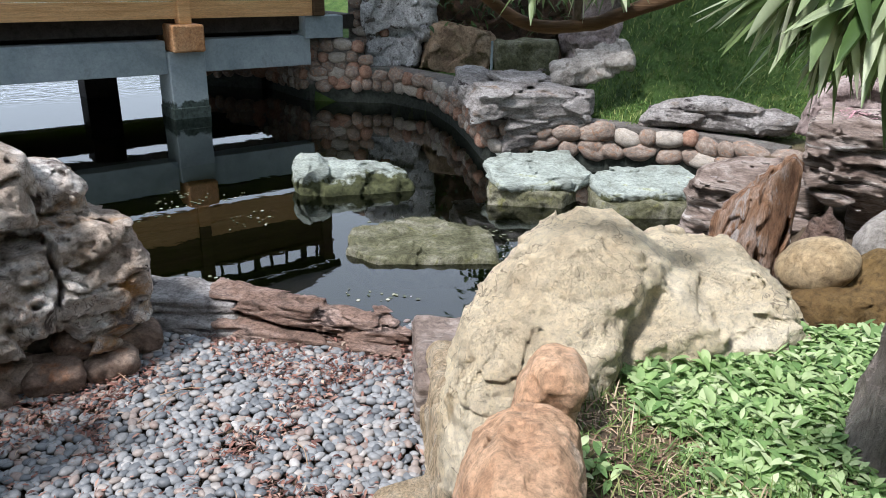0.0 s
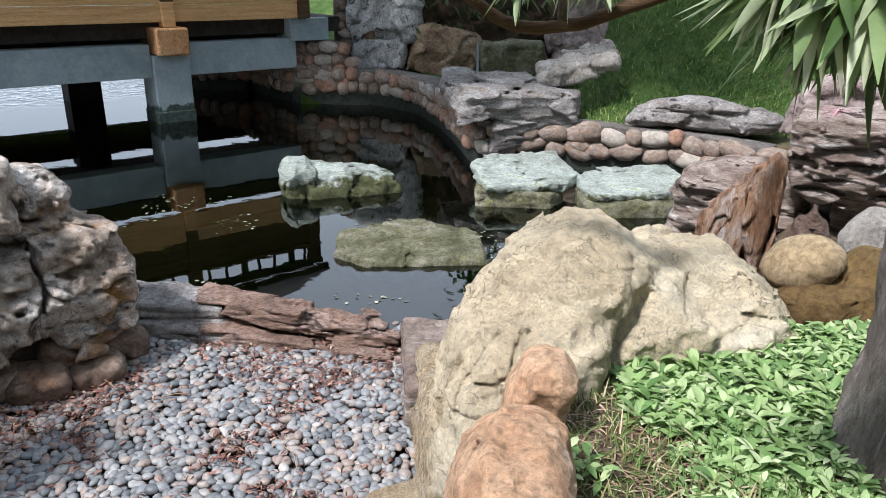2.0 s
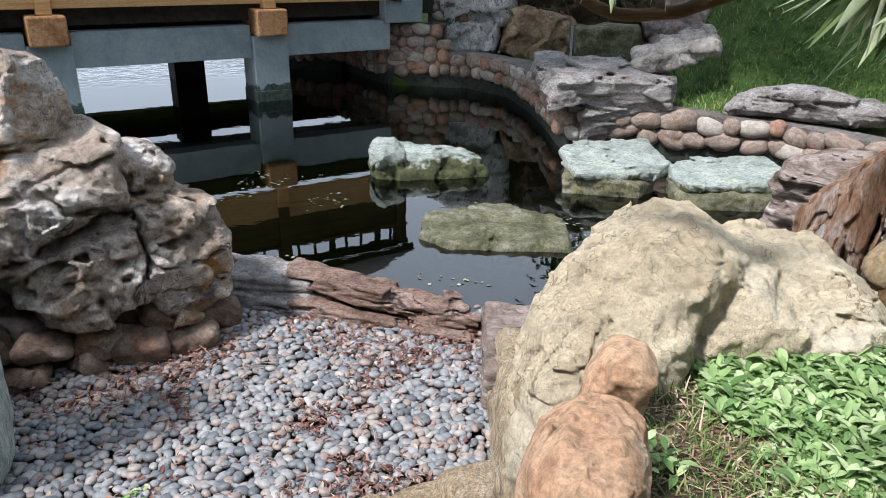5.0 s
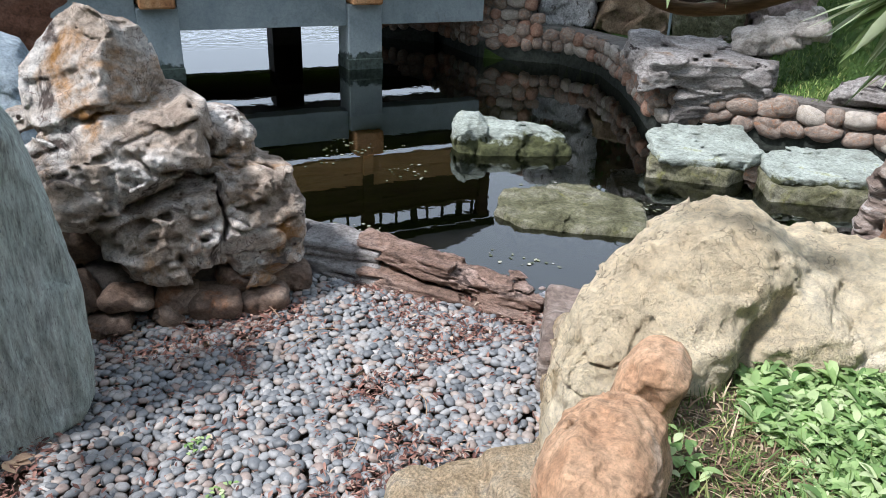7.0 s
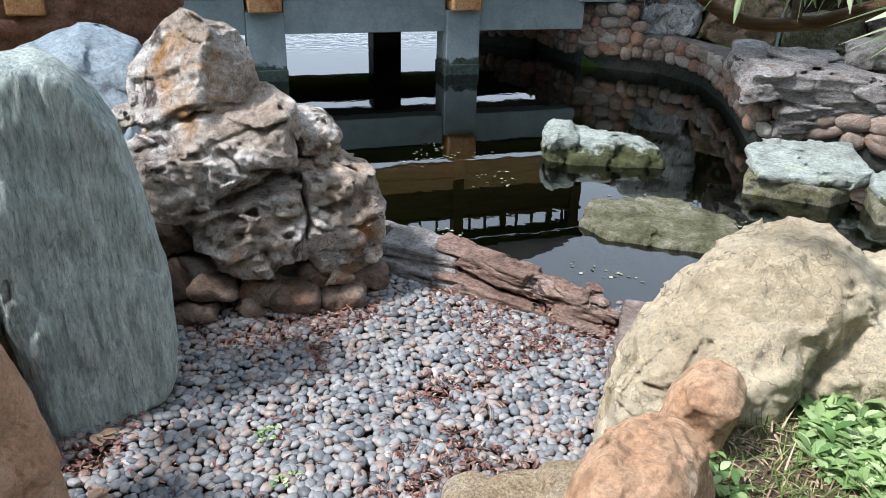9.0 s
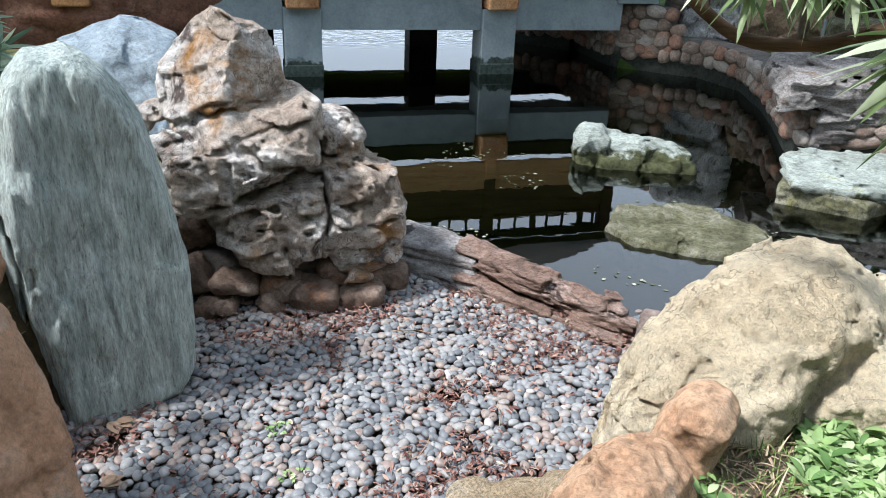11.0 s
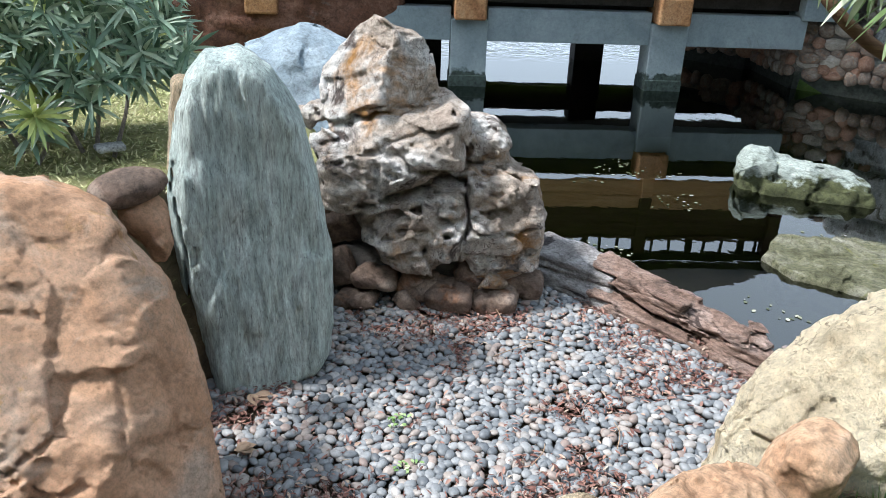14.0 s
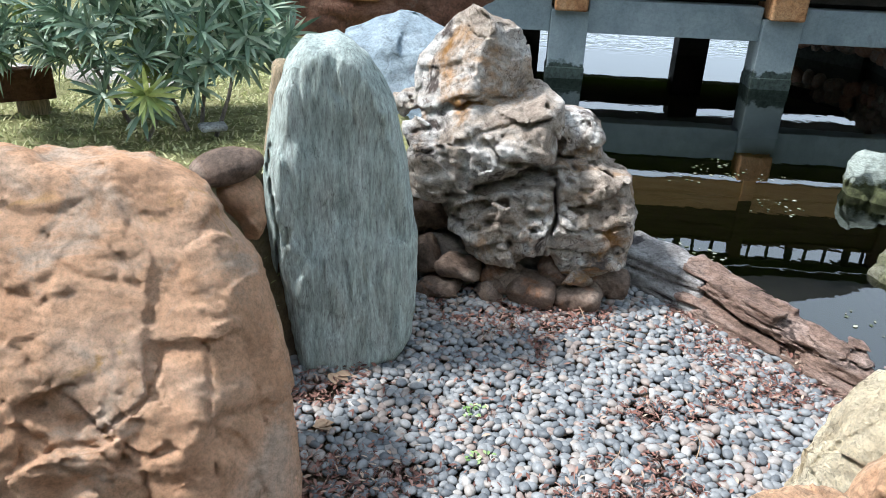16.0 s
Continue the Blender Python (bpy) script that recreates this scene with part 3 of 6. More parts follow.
def ground_height(p):
    x, y = p[:, 0], p[:, 1]
    step = lambda d, w: np.clip(0.5 - d / w, 0, 1)
    ramp_ = lambda v: np.clip(v, 0, 1) ** 2 * (3 - 2 * np.clip(v, 0, 1))
    z = 0.02 + 0.33 * ramp_((-y + 2.2) / 0.8)
    z = z + step(away(p, RIGHT), 0.12) * (0.78 - z)
    z = z + step(away(p, LEFT), 0.16) * (0.74 - z)
    z += ramp_((x - 1.35 - 0.12 * (y - 7)) / 0.9) * ramp_((y - 6.9) / 4.2) * 2.3 + ramp_((y - 6.5) / 0.8) * 0.06
    z += ramp_((y - 12.2) / 4) * 1.2 * (x > -3.5)
    b = step(away(p, BED), 0.06)
    z = z * (1 - b) - 0.05 * b
    w = step(away(p, POND) + 0.05, 0.1)
    floor = -0.98 + 0.5 * ramp_((x - 0.9) / 1.2) * ramp_((6.6 - y) / 2)
    z = z * (1 - w) + floor * w
    return z + 0.015 * fbm(np.c_[p, np.zeros(len(p))], 0.4, 3)


def sheet(name, xs, ys, height, mat, **tags):
    gx, gy = np.meshgrid(xs, ys, indexing="ij")
    p = np.c_[gx.ravel(), gy.ravel()]
    n, m = len(xs), len(ys)
    i = np.arange(n * m).reshape(n, m)
    q = np.stack([i[:-1, :-1], i[1:, :-1], i[1:, 1:], i[:-1, 1:]], -1).reshape(-1, 4)
    me = bpy.data.meshes.new(name)
    me.from_pydata(np.c_[p, height(p)].tolist(), [], q.tolist())
    me.polygons.foreach_set("use_smooth", np.ones(len(q), bool))
    return obj(name, me, mat, None, **tags)


M_SOIL = stone("garden_soil", [(0.3, (0.07, 0.05, 0.035)), (0.5, (0.16, 0.12, 0.08)), (0.7, (0.27, 0.21, 0.15))],
               [((0.2, 0.14, 0.08), 0.52, 0.66, 3)], big=4, fine=60, bump=1.0)
n, l = M_SOIL.node_tree.nodes, M_SOIL.node_tree.links
b = n["Principled BSDF"]
geo = n.new("ShaderNodeNewGeometry")
sep = n.new("ShaderNodeSeparateXYZ")
l.new(geo.outputs["Position"], sep.inputs[0])
soil = b.inputs["Base Color"].links[0].from_socket
silt = ramp(n, [(0.3, (0.05, 0.07, 0.012)), (0.7, (0.11, 0.13, 0.03))])
l.new(tex(n, l, geo.outputs["Position"], 2.0, 5), silt.inputs[0])
turf = ramp(n, [(0.3, (0.03, 0.06, 0.012)), (0.5, (0.06, 0.12, 0.025)), (0.7, (0.13, 0.17, 0.05))])
l.new(tex(n, l, geo.outputs["Position"], 6.0, 7, 0.7), turf.inputs[0])


def between(sock, lo, hi):
    mr = n.new("ShaderNodeMapRange")
    mr.inputs[1].default_value, mr.inputs[2].default_value = lo, hi
    l.new(sock, mr.inputs[0])
    return mr.outputs[0]


far_turf = between(sep.outputs["Y"], 6.6, 7.3)
left_side, this_shore = between(sep.outputs["X"], -1.75, -2.05), between(sep.outputs["Y"], 7.0, 6.0)
both = n.new("ShaderNodeMath")
both.operation = "MULTIPLY"
l.new(left_side, both.inputs[0]), l.new(this_shore, both.inputs[1])
left_turf = both.outputs[0]
col = blend(n, l, far_turf, soil, turf.outputs[0])
lawn = ramp(n, [(0.3, (0.14, 0.15, 0.06)), (0.5, (0.26, 0.26, 0.11)), (0.7, (0.38, 0.35, 0.19))])
l.new(tex(n, l, geo.outputs["Position"], 14.0, 7, 0.7), lawn.inputs[0])
col = blend(n, l, left_turf, col, lawn.outputs[0])
col = blend(n, l, between(sep.outputs["Z"], -0.25, -0.5), col, silt.outputs[0])
l.new(col, b.inputs["Base Color"])
far_steps = np.array([20, 30, 50, 90, 160, 300.0])
gx = np.r_[-far_steps[::-1], np.arange(-9, -3, 0.25), np.arange(-3, 3.5, 0.05), np.arange(3.5, 9.1, 0.25), far_steps]
gy = np.r_[-far_steps[::-1], np.arange(-5, 0, 0.25), np.arange(0, 4, 0.05), np.arange(4, 16.1, 0.2), far_steps + 6]
sheet("ground", gx, gy, ground_height, M_SOIL, label="brown garden soil around and under the pond", category="ground", kind="structure")

mw, n, l, b = material("pond_water")
n.remove(b)
gl = n.new("ShaderNodeBsdfGlossy")
gl.inputs["Roughness"].default_value = 0.015
gl.inputs["Color"].default_value = (0.95, 0.97, 0.95, 1)
tr = n.new("ShaderNodeBsdfTransparent")
tr.inputs["Color"].default_value = (0.3, 0.36, 0.13, 1)
fr = n.new("ShaderNodeFresnel")
fr.inputs["IOR"].default_value = 1.85
mx = n.new("ShaderNodeMixShader")
bp = n.new("ShaderNodeBump")
bp.inputs["Strength"].default_value, bp.inputs["Distance"].default_value = 0.05, 0.02
wv = mapped(n, l, (1, 1, 1))
l.new(tex(n, l, wv, 3.0, 3, 0.5), bp.inputs["Height"])
lake = n.new("ShaderNodeVectorMath")
lake.operation = "DOT_PRODUCT"
lake.inputs[1].default_value = (-0.63, 0.777, 0)
l.new(wv, lake.inputs[0])
open_water = n.new("ShaderNodeMapRange")
open_water.inputs[1].default_value, open_water.inputs[2].default_value = 11.2, 12.6
l.new(lake.outputs["Value"], open_water.inputs[0])
rip = n.new("ShaderNodeBump")
rip.inputs["Distance"].default_value = 0.06
l.new(open_water.outputs[0], rip.inputs["Strength"])
l.new(tex(n, l, wv, 4.5, 3, 0.5, 0.6), rip.inputs["Height"])
l.new(bp.outputs[0], rip.inputs["Normal"])
l.new(rip.outputs[0], gl.inputs["Normal"]), l.new(rip.outputs[0], fr.inputs["Normal"])
l.new(fr.outputs[0], mx.inputs[0]), l.new(tr.outputs[0], mx.inputs[1]), l.new(gl.outputs[0], mx.inputs[2])
l.new(mx.outputs[0], n["Material Output"].inputs["Surface"])
M_WATER = mw
sheet("water", np.array([-40, -10, -4, 3.5]), np.array([2.0, 6, 12, 40.0]), lambda p: np.full(len(p), WATER), M_WATER,
      label="still dark green pond water with reflections", category="water", kind="structure")

# ---- boulders round the pebble bed ----
def pitted(p, size, depth, share):
    """Rounded hollows: depth where the noise stands above share."""
    return depth * np.clip((vnoise(p.astype(np.float32) / size + 3.3) - share) / (1 - share) * 2.2, 0, 1)


E_, B_ = ellipsoid, block


def layered(size):
    """Relief of bedded rock: thin steps broken into tilted plates."""
    steps = grown(0.014, size, 5, strata=0.009, period=0.04, tilt=(0.12, 0.1, 1))
    return lambda p: steps(p) + facets(p * np.array([0.6, 0.8, 2.2]), size, 0.12, 0.07, 0.04 * size, 0.05)


def broken(size):
    """Relief of a split rock: tilted faces, cracks and grain."""
    return lambda p: -0.06 * size * fbm(p, size, 5) + facets(p, size, 0.25, 0.08, 0.06 * size, 0.05) + facets(p, size * 0.35, 0.2, 0.06, seed=8)


cream = grown(0.006, 0.2, 5)
scars = [groove([(-0.3, 0.7), (-0.22, 0.74), (-0.2, 0.82), (-0.13, 0.9)], 0.006, 0.01), groove([(-0.26, 0.6), (-0.15, 0.66), (-0.02, 0.78)], 0.006, 0.007), groove([(-0.2, 0.98), (-0.1, 0.93), (-0.05, 0.95)], 0.006, 0.006), groove([(0.13, 0.6), (0.2, 0.78), (0.33, 0.86)], 0.006, 0.009)]
chipped = lambda p: cream(p) + facets(p, 0.13, 0.13, 0.02, 0.004, 0.03, 0.5) + facets(p, 0.045, 0.15, 0.03, seed=3) + 0.003 * crag(p, 0.03, 2) + sum(s(p) for s in scars)
dome = chop(profile([(-0.315, 0.6), (-0.31, 0.73), (-0.285, 0.815), (-0.236, 0.878), (-0.196, 0.93), (-0.153, 0.975), (-0.11, 1.003), (-0.06, 1.014), (-0.005, 1.012), (0.051, 1.0), (0.105, 0.958), (0.13, 0.93), (0.11, 0.88), (0.06, 0.82), (0.06, 0.6), (-0.1, 0.54), (-0.235, 0.46), (-0.29, 0.48)], -0.1, 0.24, 0.16, (0.1, 0.3)),
            ((0.86, -0.48, -0.12), (0.12, -0.15, 0.93)))
lobe = chop(profile([(-0.28, 0.62), (-0.25, 0.84), (-0.12, 0.92), (-0.01, 0.91), (0.06, 0.875), (0.05, 0.8), (0.03, 0.7), (-0.06, 0.62), (-0.18, 0.54), (-0.25, 0.52)], -0.25, 0.15, 0.1, (-0.05, 0.3)), ((0.8, -0.55, -0.1), (0.06, -0.3, 0.83)))
back = chop(profile([(-0.2, 0.5), (-0.1, 0.83), (0.05, 0.91), (0.12, 0.935), (0.189, 0.938), (0.295, 0.935), (0.338, 0.9), (0.395, 0.86), (0.44, 0.805), (0.485, 0.735), (0.49, 0.5)], 0.06, 0.24, 0.06, (0.0, 0.1)),
            ((0.0, -0.5, 0.86), (0.2, 0.0, 0.9)), ((0.22, -0.95, -0.1), (0.25, -0.155, 0.8)), ((0.72, -0.6, 0.2), (0.42, -0.06, 0.8)))
spur = chop(B_((0.1, -0.08, 0.78), (0.09, 0.12, 0.13), (8, 20, 20), 0.02), ((-0.3, -0.6, 0.75), (0.12, -0.14, 0.87)))
rock("boulder", "large cream limestone boulder with rough flat facets", M_CREAM, pose(0.35, 1.5, 0, 0, 0, -12.9),
     [dome, lobe, back, spur], (-0.42, -0.48, 0.42), (0.6, 0.36, 1.1), 0.007, chipped, k=0.025)
banded = grown(0.008, 0.09, 5, strata=0.012, period=0.035, tilt=(0.8, 0.6, 0.1), crags=0.01, crag_size=0.1)
rock("flank_stone", "upright banded yellow stone edging the pebble bed", M_FLANK, pose(-0.05, 1.9, 0, 0, 0, 1.8),
     [B_((0.115, 0.16, 0.03), (0.1, 0.38, 0.26), (-11, 3, 0), 0.03), B_((0.14, -0.2, 0.09), (0.11, 0.24, 0.3), (-10, 5, -4), 0.04)],
     (-0.16, -0.62, -0.2), (0.35, 0.5, 0.62), 0.0095, banded, k=0.03)
rock("edging_block", "grey-white banded stone block at the corner of the pebble bed", M_SHALE, pose(-0.03, 2.5, 0),
     [B_((0.04, 0.02, 0.0), (0.12, 0.32, 0.14), (-4, 2, 4), 0.02)], (-0.15, -0.45, -0.3), (0.3, 0.45, 0.3), 0.009,
     grown(0.01, 0.12, 4, strata=0.012, period=0.04, tilt=(0.2, 0, 1)))
smooth = grown(0.005, 0.12, 4, crease=0.006, crease_size=0.2, crags=0.004, crag_size=0.09)
rock("edging_stone", "rounded orange stone beside the grass", M_TAN, pose(0.12, 0.8, 0, 0, 0, -6),
     [profile([(-0.085, 0.7), (-0.08, 0.85), (-0.072, 0.89), (-0.06, 0.92), (-0.04, 0.95), (-0.015, 0.945), (0.012, 0.95), (0.036, 0.945), (0.056, 0.93), (0.072, 0.91), (0.068, 0.87), (0.06, 0.7)], 0.0, 0.14, 0.055, (0.1, -0.2)), E_((0.0, 0.1, 0.8), (0.08, 0.14, 0.08), (-14, 0, 0))],
     (-0.2, -0.25, 0.6), (0.24, 0.34, 1.02), 0.0055, lambda p: smooth(p) + facets(p, 0.07, 0.1, 0.02, seed=7), k=0.05)
rock("knob_stone", "small brown stone with a dark hole", M_TAN, pose(0.2, 1.06, -0.012, 0, 0, -8),
     [profile([(-0.074, 0.78), (-0.071, 0.866), (-0.055, 0.905), (-0.037, 0.922), (-0.006, 0.932), (0.022, 0.921), (0.042, 0.897), (0.046, 0.85), (0.03, 0.78)], 0.01, 0.065, 0.035)], (-0.16, -0.14, 0.7), (0.16, 0.18, 1.0), 0.0045,
     grown(0.009, 0.06, 4), k=0.03, carve=[E_((-0.043, -0.045, 0.895), (0.007, 0.02, 0.009)), E_((0.032, -0.05, 0.835), (0.01, 0.03, 0.014))])
rock("low_edging_stone", "low tan stone between pebbles and grass", M_FLANK, pose(-0.19, 1.6, -0.03, 0, 0, 24),
     [B_((-0.03, -0.08, 0.0), (0.22, 0.16, 0.16), (8, 0, 0), 0.06), B_((0.14, -0.1, 0.06), (0.12, 0.15, 0.16), (0, 4, 6), 0.05)],
     (-0.45, -0.45, -0.3), (0.4, 0.25, 0.32), 0.0085, grown(0.01, 0.12, 4, crease=0.015, crease_size=0.15), k=0.02)
ochre = grown(0.01, 0.3, 5)
CRACKS = [groove(line, 0.0075, 0.011, 0.012) for line in ([(-0.6, 0.74), (-0.488, 0.665), (-0.445, 0.626), (-0.394, 0.551), (-0.33, 0.485), (-0.287, 0.433), (-0.218, 0.387), (-0.13, 0.385)], [(-0.248, 0.814), (-0.188, 0.725), (-0.138, 0.66), (-0.13, 0.611), (-0.178, 0.522), (-0.259, 0.463), (-0.292, 0.439)],
    [(-0.055, 0.651), (-0.05, 0.577), (-0.054, 0.481), (-0.044, 0.396), (-0.05, 0.2)], [(-0.138, 0.66), (-0.057, 0.633), (0.043, 0.627), (0.052, 0.528), (0.06, 0.478), (0.08, 0.3)], [(-0.7, 0.55), (-0.503, 0.499), (-0.406, 0.428), (-0.301, 0.412), (-0.221, 0.353), (-0.2, 0.2)],
    [(-0.401, 0.85), (-0.337, 0.775), (-0.243, 0.742), (-0.183, 0.718)], [(-0.6, 0.76), (-0.48, 0.743), (-0.402, 0.712), (-0.331, 0.716)])]


def split_face(p):
    """Plates that stand a little proud of one another, with dark cracks between them."""
    return ochre(p) + facets(p, 0.2, 0.07, 0.022, 0.006, 0.015, 0.45, seed=1) + facets(p * np.array([1, 1, 1.5]), 0.07, 0.09, 0.012, 0.002, 0.03, 0.4, seed=5) + sum(c(p) for c in CRACKS)


rock("orange_boulder", "big orange-brown sandstone boulder with dark cracks", M_ORANGE, pose(-1.5, 0.95, 0, 0, 0, 62.9),
     [profile([(-0.95, 0.6), (-0.88, 0.93), (-0.7, 0.99), (-0.48, 0.995), (-0.36, 0.955), (-0.229, 0.965), (-0.15, 0.953), (-0.07, 0.918), (-0.015, 0.875), (0.055, 0.76), (0.105, 0.69), (0.138, 0.58), (0.162, 0.42), (0.162, 0.275), (0.155, 0.04), (0.15, -0.3), (-0.9, -0.3)], -0.25, 0.26, 0.09, (0.0, 0.35))],
     (-1.05, -0.85, -0.15), (0.26, 0.35, 1.08), 0.0092, split_face, k=0.03,
     cuts=[((0.04, -0.78, 0.62), (-0.3, -0.13, 0.915)), ((0.6, -0.72, 0.35), (0.06, -0.36, 0.45))], ease=0.03)
rock("wedged_cobble", "smooth brown oval cobble wedged against the standing stone", M_BASE, pose(-1.6, 1.2, 0, 0, 0, 58.3),
     [E_((-0.125, 0.03, 0.835), (0.112, 0.08, 0.056), (0, -9, 0))], (-0.3, -0.12, 0.72), (0.05, 0.18, 0.95), 0.006, grown(0.004, 0.08, 3))
rock("packing_stone", "buff stone chip packed below the cobble", M_ORANGE, pose(-1.6, 1.2, 0, 0, 0, 58.3),
     [E_((-0.1, 0.04, 0.74), (0.07, 0.07, 0.07)), E_((-0.06, 0.03, 0.66), (0.04, 0.06, 0.08))], (-0.25, -0.12, 0.5), (0.08, 0.18, 0.87), 0.007, grown(0.01, 0.06, 3))
grainy = grown(0.006, 0.2, 4)
STELE_CRACK = groove([(-0.165, 0.84), (-0.174, 0.76), (-0.166, 0.66), (-0.155, 0.519), (-0.161, 0.373), (-0.15, 0.24), (-0.12, 0.0)], 0.006, 0.025, 0.005)
rock("standing_stone", "tall grey-green slate standing stone with vertical grain", M_STELE, pose(-1.75, 1.5, 0, 0, 0, 54.2),
     [profile([(-0.155, 0.93), (-0.138, 1.02), (-0.1, 1.11), (-0.04, 1.178), (0.075, 1.19), (0.13, 1.165), (0.17, 1.131), (0.211, 1.06), (0.253, 0.965), (0.295, 0.8), (0.33, 0.63), (0.347, 0.47), (0.342, 0.26), (0.322, 0.075), (0.265, -0.015), (0.15, -0.065), (0.0, -0.09), (-0.12, -0.09), (-0.127, 0.038), (-0.157, 0.236), (-0.186, 0.41), (-0.2, 0.63), (-0.196, 0.765), (-0.178, 0.85)], 0.0, 0.15, 0.06, (0.0, 0.04))],
     (-0.4, -0.3, -0.25), (0.48, 0.35, 1.3), 0.0085,
     lambda p: grainy(p) + 0.0045 * fbm(p * np.array([1, 1, 0.1]) + 0.03 * fbm(p, 0.3, 2)[:, None], 0.03, 3) + 0.005 * ridge(p * np.array([1, 1, 0.15]), 0.06, 2) + STELE_CRACK(p),
     ease=0.07)
rock("side_slab", "buff weathered slab against the side of the standing stone", M_FLANK, pose(-1.75, 1.5, 0, 0, 0, 54.2),
     [B_((-0.132, 0.03, 0.92), (0.034, 0.07, 0.17), (0, 8, 6), 0.025)], (-0.3, -0.2, 0.5), (0.0, 0.2, 1.15), 0.008, grown(0.008, 0.08, 4))
karst = grown(0.008, 0.2, 4)


SCHOLAR_CRACKS = [groove(line, width, depth, 0.02) for line, width, depth in (([(-0.18, 0.72), (-0.155, 0.692), (-0.084, 0.633), (0.035, 0.624), (0.131, 0.615), (0.2, 0.6)], 0.018, 0.05), ([(0.127, 0.557), (0.137, 0.43), (0.122, 0.339)], 0.012, 0.045),
                  ([(-0.465, 0.789), (-0.323, 0.835), (-0.206, 0.862), (-0.089, 0.856), (-0.009, 0.89)], 0.014, 0.03), ([(-0.32, 0.48), (-0.2, 0.5), (-0.1, 0.53), (0.1, 0.55)], 0.016, 0.03),
                  ([(0.1, 0.75), (0.12, 0.68), (0.115, 0.6)], 0.016, 0.04), ([(0.13, 0.4), (0.3, 0.36), (0.42, 0.4)], 0.012, 0.02), ([(-0.3, 1.13), (-0.23, 1.09), (-0.17, 1.12)], 0.008, 0.02), ([(-0.5, 0.66), (-0.3, 0.7), (-0.1, 0.79), (0.05, 0.8)], 0.01, 0.016), ([(0.12, 0.27), (0.3, 0.25), (0.45, 0.29)], 0.01, 0.016))]


def weathered(p):
    """Worn limestone: broad broken faces, frayed and pitted round the middle, cracks between its blocks."""
    worn = np.clip((0.16 - p[:, 0]) / 0.15, 0.35, 1) * np.clip((0.8 - p[:, 2]) / 0.1, 0.15, 1) * np.clip((p[:, 2] - 0.3) / 0.12, 0.1, 1)
    flat = p * np.array([0.8, 0.9, 1.3])
    d = karst(p) + facets(flat, 0.19, 0.13, 0.035, 0.006, 0.03, seed=2) + facets(p, 0.06, 0.12, 0.02, seed=6)
    d = d + worn * (pitted(flat, 0.05, 0.04, 0.42) + pitted(p + 7, 0.026, 0.018, 0.45) - 0.005 * crag(flat, 0.07, 3)) + pitted(p * 1.3 + 4, 0.1, 0.03, 0.72)
    return d + sum(c(p) for c in SCHOLAR_CRACKS)


head = chop(profile([(-0.5, 0.8), (-0.497, 0.885), (-0.496, 1.0), (-0.447, 1.07), (-0.398, 1.14), (-0.363, 1.182), (-0.282, 1.222), (-0.225, 1.202), (-0.19, 1.176), (-0.121, 1.167), (-0.074, 1.117), (-0.045, 1.06), (-0.019, 0.97), (0.03, 0.88), (0.0, 0.74), (-0.116, 0.7), (-0.237, 0.7), (-0.46, 0.7)], -0.04, 0.17, 0.09, (0.0, 0.1)), ((0.62, -0.75, 0.25), (-0.16, -0.12, 1.0)), ((-0.4, -0.75, 0.5), (-0.32, -0.08, 1.08)))
rock("scholar_rock", "weathered grey-brown scholar's rock full of hollows", M_SCHOLAR, pose(-1.65, 2.55, 0, 0, 0, 37.5),
     [head, E_((-0.53, 0.02, 0.8), (0.06, 0.09, 0.05)),
      profile([(-0.53, 0.72), (-0.376, 0.79), (-0.186, 0.85), (-0.02, 0.87), (0.05, 0.9), (0.125, 0.85), (0.147, 0.747), (0.109, 0.62), (-0.037, 0.57), (-0.184, 0.5), (-0.383, 0.43), (-0.482, 0.45), (-0.52, 0.6)], -0.13, 0.2, 0.13, (0.0, 0.25)),
      profile([(0.08, 0.76), (0.14, 0.79), (0.25, 0.775), (0.317, 0.725), (0.335, 0.62), (0.33, 0.5), (0.08, 0.5)], 0.06, 0.15, 0.07),
      profile([(-0.33, 0.5), (-0.178, 0.545), (-0.035, 0.56), (0.123, 0.55), (0.15, 0.371), (0.13, 0.22), (-0.002, 0.15), (-0.2, 0.17), (-0.324, 0.3)], -0.14, 0.17, 0.06, (0.0, 0.12)),
      profile([(0.1, 0.61), (0.304, 0.61), (0.435, 0.565), (0.475, 0.41), (0.492, 0.3), (0.46, 0.18), (0.3, 0.08), (0.15, 0.1), (0.1, 0.338)], -0.06, 0.2, 0.06, (0.0, 0.12)),
      profile([(-0.5, 0.7), (0.1, 0.7), (0.4, 0.5), (0.45, 0.2), (0.2, 0.15), (-0.28, 0.18), (-0.44, 0.3), (-0.5, 0.4)], 0.1, 0.17, 0.1)],
     (-0.72, -0.42, 0.02), (0.62, 0.42, 1.32), 0.0085, weathered, k=0.022,
     carve=[E_((-0.54, -0.06, 0.8), (0.02, 0.06, 0.02)), E_((-0.44, -0.24, 0.58), (0.025, 0.07, 0.03)), E_((-0.28, -0.16, 1.03), (0.04, 0.03, 0.035)), E_((-0.226, -0.26, 0.49), (0.05, 0.06, 0.018)), E_((-0.046, -0.27, 0.52), (0.045, 0.06, 0.016)), E_((0.348, -0.17, 0.572), (0.05, 0.06, 0.018)), E_((-0.06, -0.12, 1.04), (0.014, 0.05, 0.014))])
